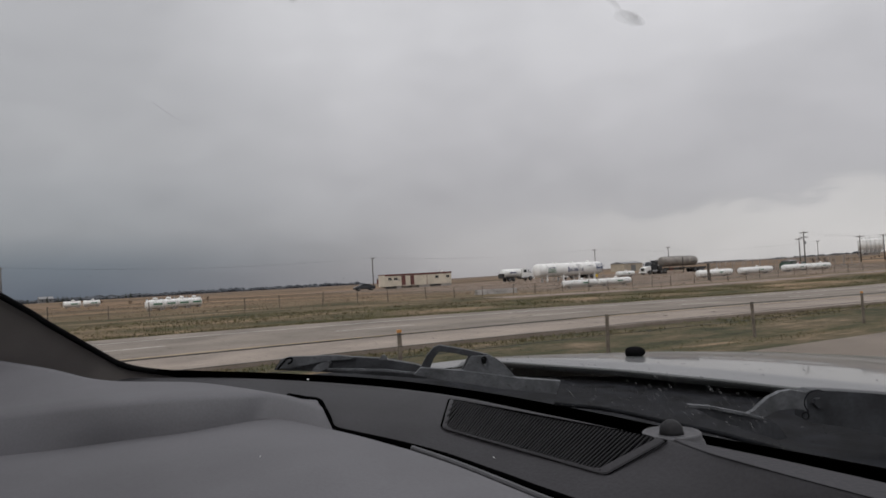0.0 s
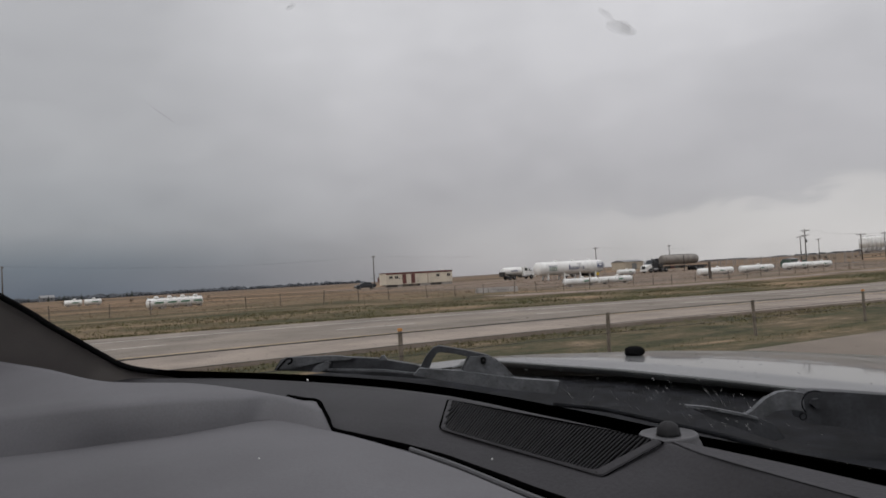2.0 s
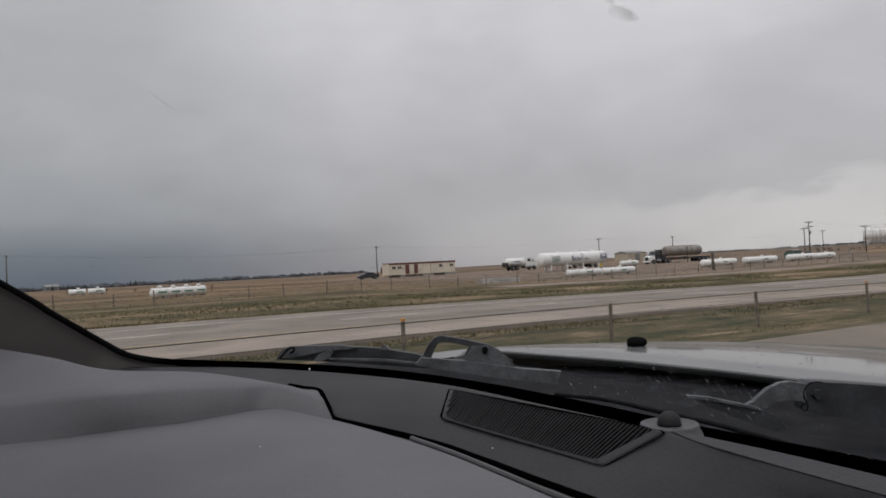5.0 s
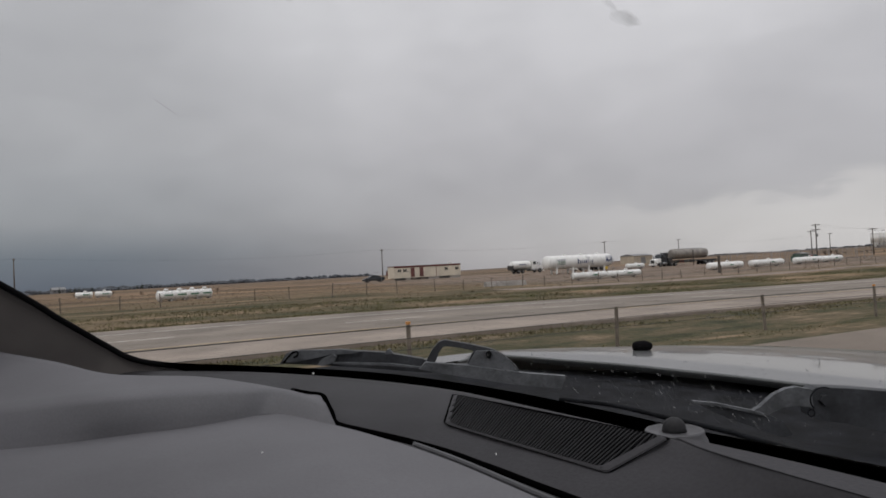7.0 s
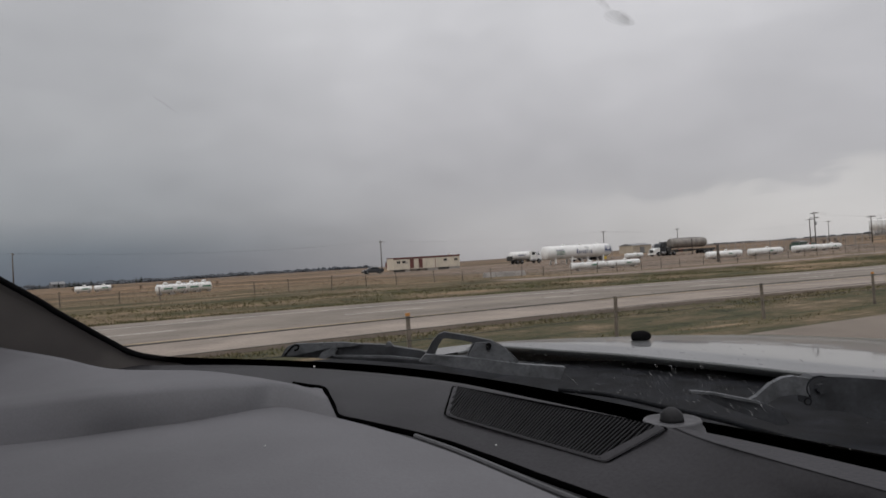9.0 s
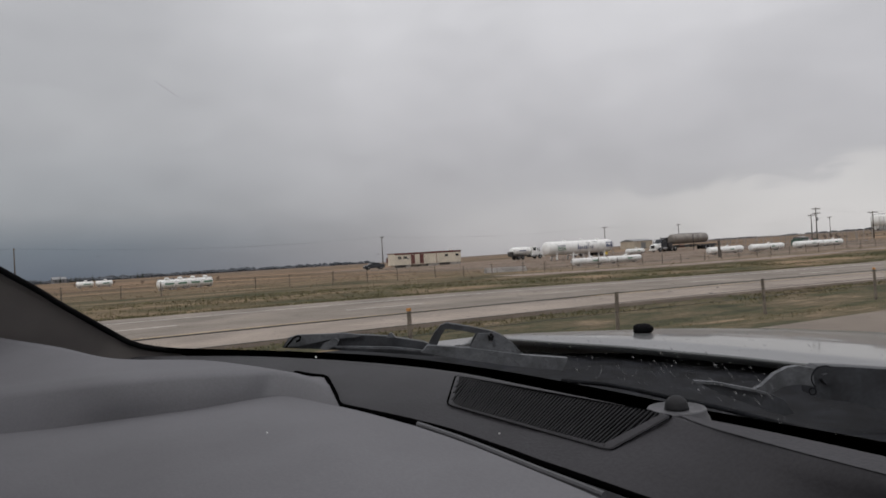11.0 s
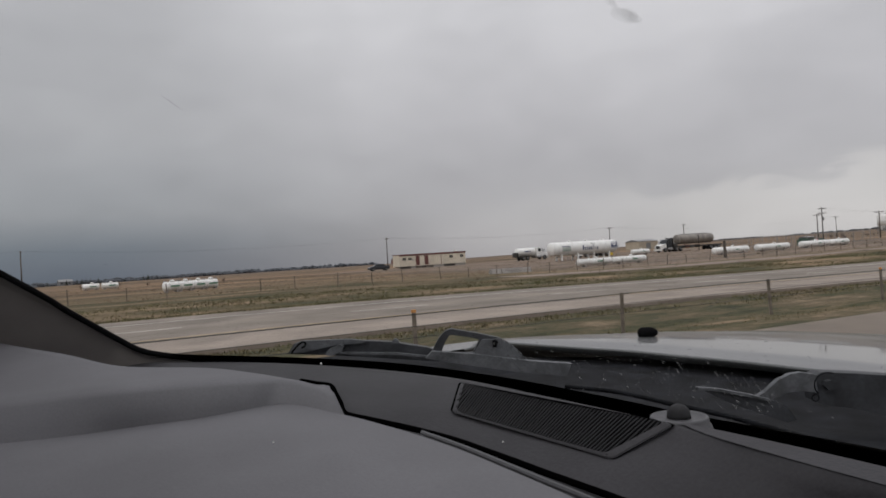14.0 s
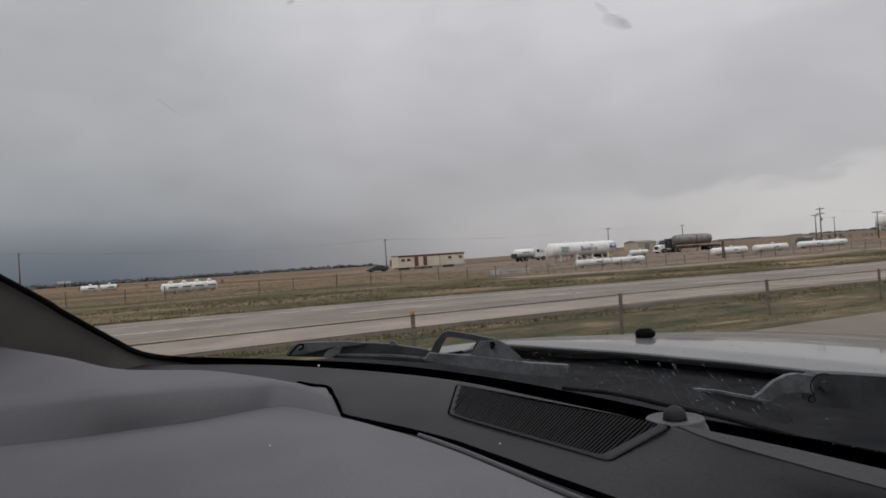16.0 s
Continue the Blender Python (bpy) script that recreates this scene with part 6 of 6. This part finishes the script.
for k in range(4):
    blk = thing("concrete_block", on(63.5, 42.3 + 1.35 * k, 3 * math.sin(k * 2.0)), "grey concrete barrier block on the dirt", "block", "concrete blocks")
    part("body", _bev(prism(bmesh.new(), [(-0.35, -0.05), (0.35, -0.05), (0.30, 0.2), (0.20, 0.55), (-0.20, 0.55), (-0.30, 0.2)], -0.65, 0.65, "xz"), 0.02), M_CONC, blk)
box_y = thing("yellow_bin", on(125, 116, 15), "yellow plastic bin standing in the yard", "bin")
part("body", boxm((0, 0, 0.5), (1.2, 1.6, 1.0), bevel=0.06), M_YELLOW, box_y)
part("lid", boxm((0, 0, 1.04), (1.26, 1.66, 0.08), bevel=0.03), M_YELLOW, box_y)
for y, lf in ((133.2, 113),):
    vp = thing("vent_pipe", on(lf, y), "thin dark vent pipe standing in the yard", "pipe", "yard pipes")
    part("pipe", rodm((0, 0, -0.2), (0, 0, 3.4), 0.08, seg=8), M_CHASSIS, vp)
    part("cowl", rodm((0, 0, 3.4), (0, 0, 3.7), 0.16, 0.05, 8), M_CHASSIS, vp)
gate_post = thing("gate_post", on(64, 80.5), "stout dark wooden gate post by the track", "post")
part("post", rodm((0, 0, -0.3), (0, 0, 2.3), 0.2, 0.18, 10), M_WOOD, gate_post)


def grain_bin(m):
    """A white hopper bin: cone roof, ringed wall, hopper and legs."""
    b = thing("grain_bin", m, "white steel hopper grain bin on legs", "grain bin", "row of grain bins")
    wall = part("wall", lathe(bmesh.new(), [(2.9, 2.02), (7.6, 2.02)], "z", 28), M_TANK, b, smooth=True)
    for k in range(6):
        part("hoop", lathe(bmesh.new(), [(2.95 + 0.92 * k, 2.04), (3.02 + 0.92 * k, 2.04)], "z", 28), M_TANK, wall, smooth=True)
    part("roof", lathe(bmesh.new(), [(7.55, 2.12), (7.62, 2.1), (8.75, 0.35), (8.8, 0.3)], "z", 28), M_TANK, b, smooth=True)
    part("lid", lathe(bmesh.new(), [(8.75, 0.36), (9.0, 0.36), (9.08, 0.1)], "z", 14), M_STEEL, b, smooth=True)
    part("hopper", lathe(bmesh.new(), [(2.95, 1.95), (0.9, 0.3), (0.8, 0.28)], "z", 28), M_TANK, b, smooth=True)
    for k in range(8):
        a = 2 * math.pi * k / 8
        part("leg", boxm((1.9 * math.cos(a), 1.9 * math.sin(a), 1.5), (0.14, 0.14, 3.0), a), M_STEEL, b)
    part("skid", boxm((0, 0, 0.06), (4.0, 4.0, 0.16)), M_STEEL, b)
    lad = part("ladder", rodm((2.12, -0.2, 0.5), (2.12, -0.2, 7.7), 0.03, seg=5), M_STEEL, b)
    part("rail", rodm((2.12, 0.2, 0.5), (2.12, 0.2, 7.7), 0.03, seg=5), M_STEEL, lad)
    return b


first_bin = grain_bin(on(200, 373))
for k in range(1, 5):
    copy_thing(first_bin, on(200 + 0.2 * k, 373 + 4.4 * k))


# ---------------------------------------------------------------- trees and far woods
def bare_tree(name, h, seed, mat, label, category="tree", spread=0.5, depth=4, stems=1):
    """A leafless tree or bush: forking limbs down to fine twigs."""
    rng = random.Random(seed)
    t = thing(name, pose(0, 0, 0), label, category)
    trunk, twigs = bmesh.new(), bmesh.new()

    def grow(p, d, ln, r, level):
        q = p + d * ln
        rod(trunk if level == 0 else twigs, p, q, r, r * 0.65, 6 if level < 2 else 3)
        if level >= depth:
            return
        for _ in range(rng.randint(3, 4) if level < 3 else 3):
            nd = (d + Vector((rng.gauss(0, spread), rng.gauss(0, spread), rng.uniform(0.0, 0.45)))).normalized()
            grow(p.lerp(q, rng.uniform(0.55, 1.0)), nd, ln * rng.uniform(0.55, 0.8), r * 0.55, level + 1)
    for s in range(stems):
        o = Vector((rng.gauss(0, 0.5), rng.gauss(0, 0.5), -0.2)) if stems > 1 else Vector((0, 0, -0.2))
        grow(o, Vector((rng.gauss(0, 0.18), rng.gauss(0, 0.18), 1)).normalized(), h * 0.36, h * 0.018 + 0.02, 0)
    part("trunk", trunk, mat, t)
    part("crown", twigs, mat, t, "fine bare twigs")
    return t


rng_t = random.Random(4)
trees = [bare_tree("bare_tree", 11.5, 20 + k, M_BARK, "leafless poplar tree in the shelter belt") for k in range(3)]
bushes = [bare_tree("bare_shrub", 4.2, 40 + k, M_TWIG, "leafless reddish willow shrub in dry grass", "shrub", 0.75, 3, 5) for k in range(3)]
for k, ob in enumerate(trees):
    ob.matrix_world = on(207 + 6 * k, 402 + 44 * k, 70 * k)
    tagged(ob, group="shelter belt trees")
for k in range(22):
    copy_thing(trees[k % 3], on(rng_t.uniform(204, 232), 398 + 10 * k + rng_t.uniform(-3, 3), 47 * k))
for k, ob in enumerate(bushes):
    ob.matrix_world = on(130 + 3 * k, 214 + 8 * k, 50 * k) @ Matrix.Scale(0.5, 4)
    tagged(ob, group="shrubs in the field")
for k in range(26):
    if k < 14:
        copy_thing(bushes[k % 3], on(rng_t.uniform(124, 142), 210 + 4.5 * k + rng_t.uniform(-2, 2), 63 * k) @ Matrix.Scale(rng_t.uniform(0.4, 0.6), 4))
    else:
        copy_thing(bushes[k % 3], on(rng_t.uniform(196, 226), 396 + 17 * (k - 14), 63 * k))


for k in range(7):
    copy_thing(bushes[k % 3], on(rng_t.uniform(120, 150), 5 + 3.4 * k + rng_t.uniform(-1, 1), 41 * k) @ Matrix.Scale(0.42, 4))


def spruce(seed):
    """A dark spruce: trunk and drooping whorls of needled boughs."""
    rng = random.Random(seed)
    t = thing("spruce_tree", pose(0, 0, 0), "dark green spruce in a farm windbreak", "tree", "farm windbreak spruces")
    h = 10.5
    part("trunk", rodm((0, 0, -0.2), (0, 0, h), 0.22, 0.03, 7), M_BARK, t)
    bm = bmesh.new()
    for k in range(15):
        z = 0.9 + k * 0.63
        r = (h - z) * 0.27 + 0.15
        for j in range(9):
            a = rng.uniform(0, 6.28)
            q = Vector((math.cos(a) * r * rng.uniform(0.7, 1.15), math.sin(a) * r * rng.uniform(0.7, 1.15), z - r * 0.35))
            s = Vector((-math.sin(a), math.cos(a), 0)) * r * 0.3
            c0 = Vector((0, 0, z + 0.35))
            v = [bm.verts.new(p) for p in (c0, q * 0.6 + c0 * 0.4 + s, q, q * 0.6 + c0 * 0.4 - s)]
            bm.faces.new(v)
    part("crown", bm, M_CONIFER, t)
    return t


firs = [spruce(3), spruce(9)]
spots = [(1010 + rng_t.uniform(-20, 20), 735 + 9 * k) for k in range(12)] + [(900 + rng_t.uniform(-40, 40), rng_t.gauss(30 if k < 9 else 95, 12)) for k in range(14)]
for k, (lf, y) in enumerate(spots):
    m = on(lf, y, 33 * k)
    if k < 2:
        firs[k].matrix_world = m
    else:
        copy_thing(firs[k % 2], m @ Matrix.Scale(rng_t.uniform(0.5, 0.75) if k > 11 else 0.8, 4))


def far_woods(name, az0, az1, dist, h, seed, label):
    """A distant belt of trees along the skyline, far too small to pick apart."""
    rng = random.Random(seed)
    bm = bmesh.new()
    a = az0
    while a < az1:
        x, y = -dist * math.sin(radians(a)), dist * math.cos(radians(a))
        hh = h * rng.uniform(0.35, 1.15)
        w = h * rng.uniform(0.35, 1.0)
        z = gz(x, y)
        for _ in range(3):
            m = Matrix.Translation((x + rng.gauss(0, w), y + rng.gauss(0, w), z + hh * rng.uniform(0.2, 0.5))) @ Matrix.Diagonal((w, w, hh * 0.55, 1))
            bmesh.ops.create_icosphere(bm, subdivisions=1, radius=1.0, matrix=m)
        a += math.degrees(w * rng.uniform(0.6, 1.6) / dist)
        if rng.random() < 0.06:
            a += rng.uniform(0.2, 0.8)
    for v in bm.verts:
        v.co.z += rng.gauss(0, h * 0.06)
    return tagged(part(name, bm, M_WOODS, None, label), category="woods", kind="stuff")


far_woods("far_woods", 66, 80, 1750, 8, 1, "distant belt of bare woods, tinted grey-blue for haze")
far_woods("far_woods", 76, 93, 2300, 13, 2, "distant belt of bare woods, tinted grey-blue for haze")
far_woods("far_woods", 84, 112, 1300, 7, 5, "distant belt of bare woods, tinted grey-blue for haze")
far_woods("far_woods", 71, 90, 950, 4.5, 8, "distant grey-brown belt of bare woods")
far_woods("far_woods", 27.5, 34, 1100, 2.6, 3, "distant low woods on the ridge")
far_woods("far_woods", 36, 39, 1200, 2.4, 4, "distant low woods on the ridge")


def farm_house(m, label, mat):
    t = thing("farm_building", m, label, "building", "far farm buildings")
    part("wall", boxm((0, 0, 2.2), (9, 14, 4.4)), mat, t)
    part("roof", prism(bmesh.new(), [(-5, 4.3), (5, 4.3), (0, 7.0)], -7.3, 7.3, "xz"), M_SIGN, t)
    for y in (-4, 0, 4):
        part("window", boxm((4.53, y, 2.4), (0.06, 1.4, 1.2)), M_WINDOW, t)
    return t


farm_house(on(905, 14, 12), "small grey farm house among dark spruces", M_SIGN)
farm_house(on(620, 300, 30), "low dark farm building on the plain", M_MAROON)
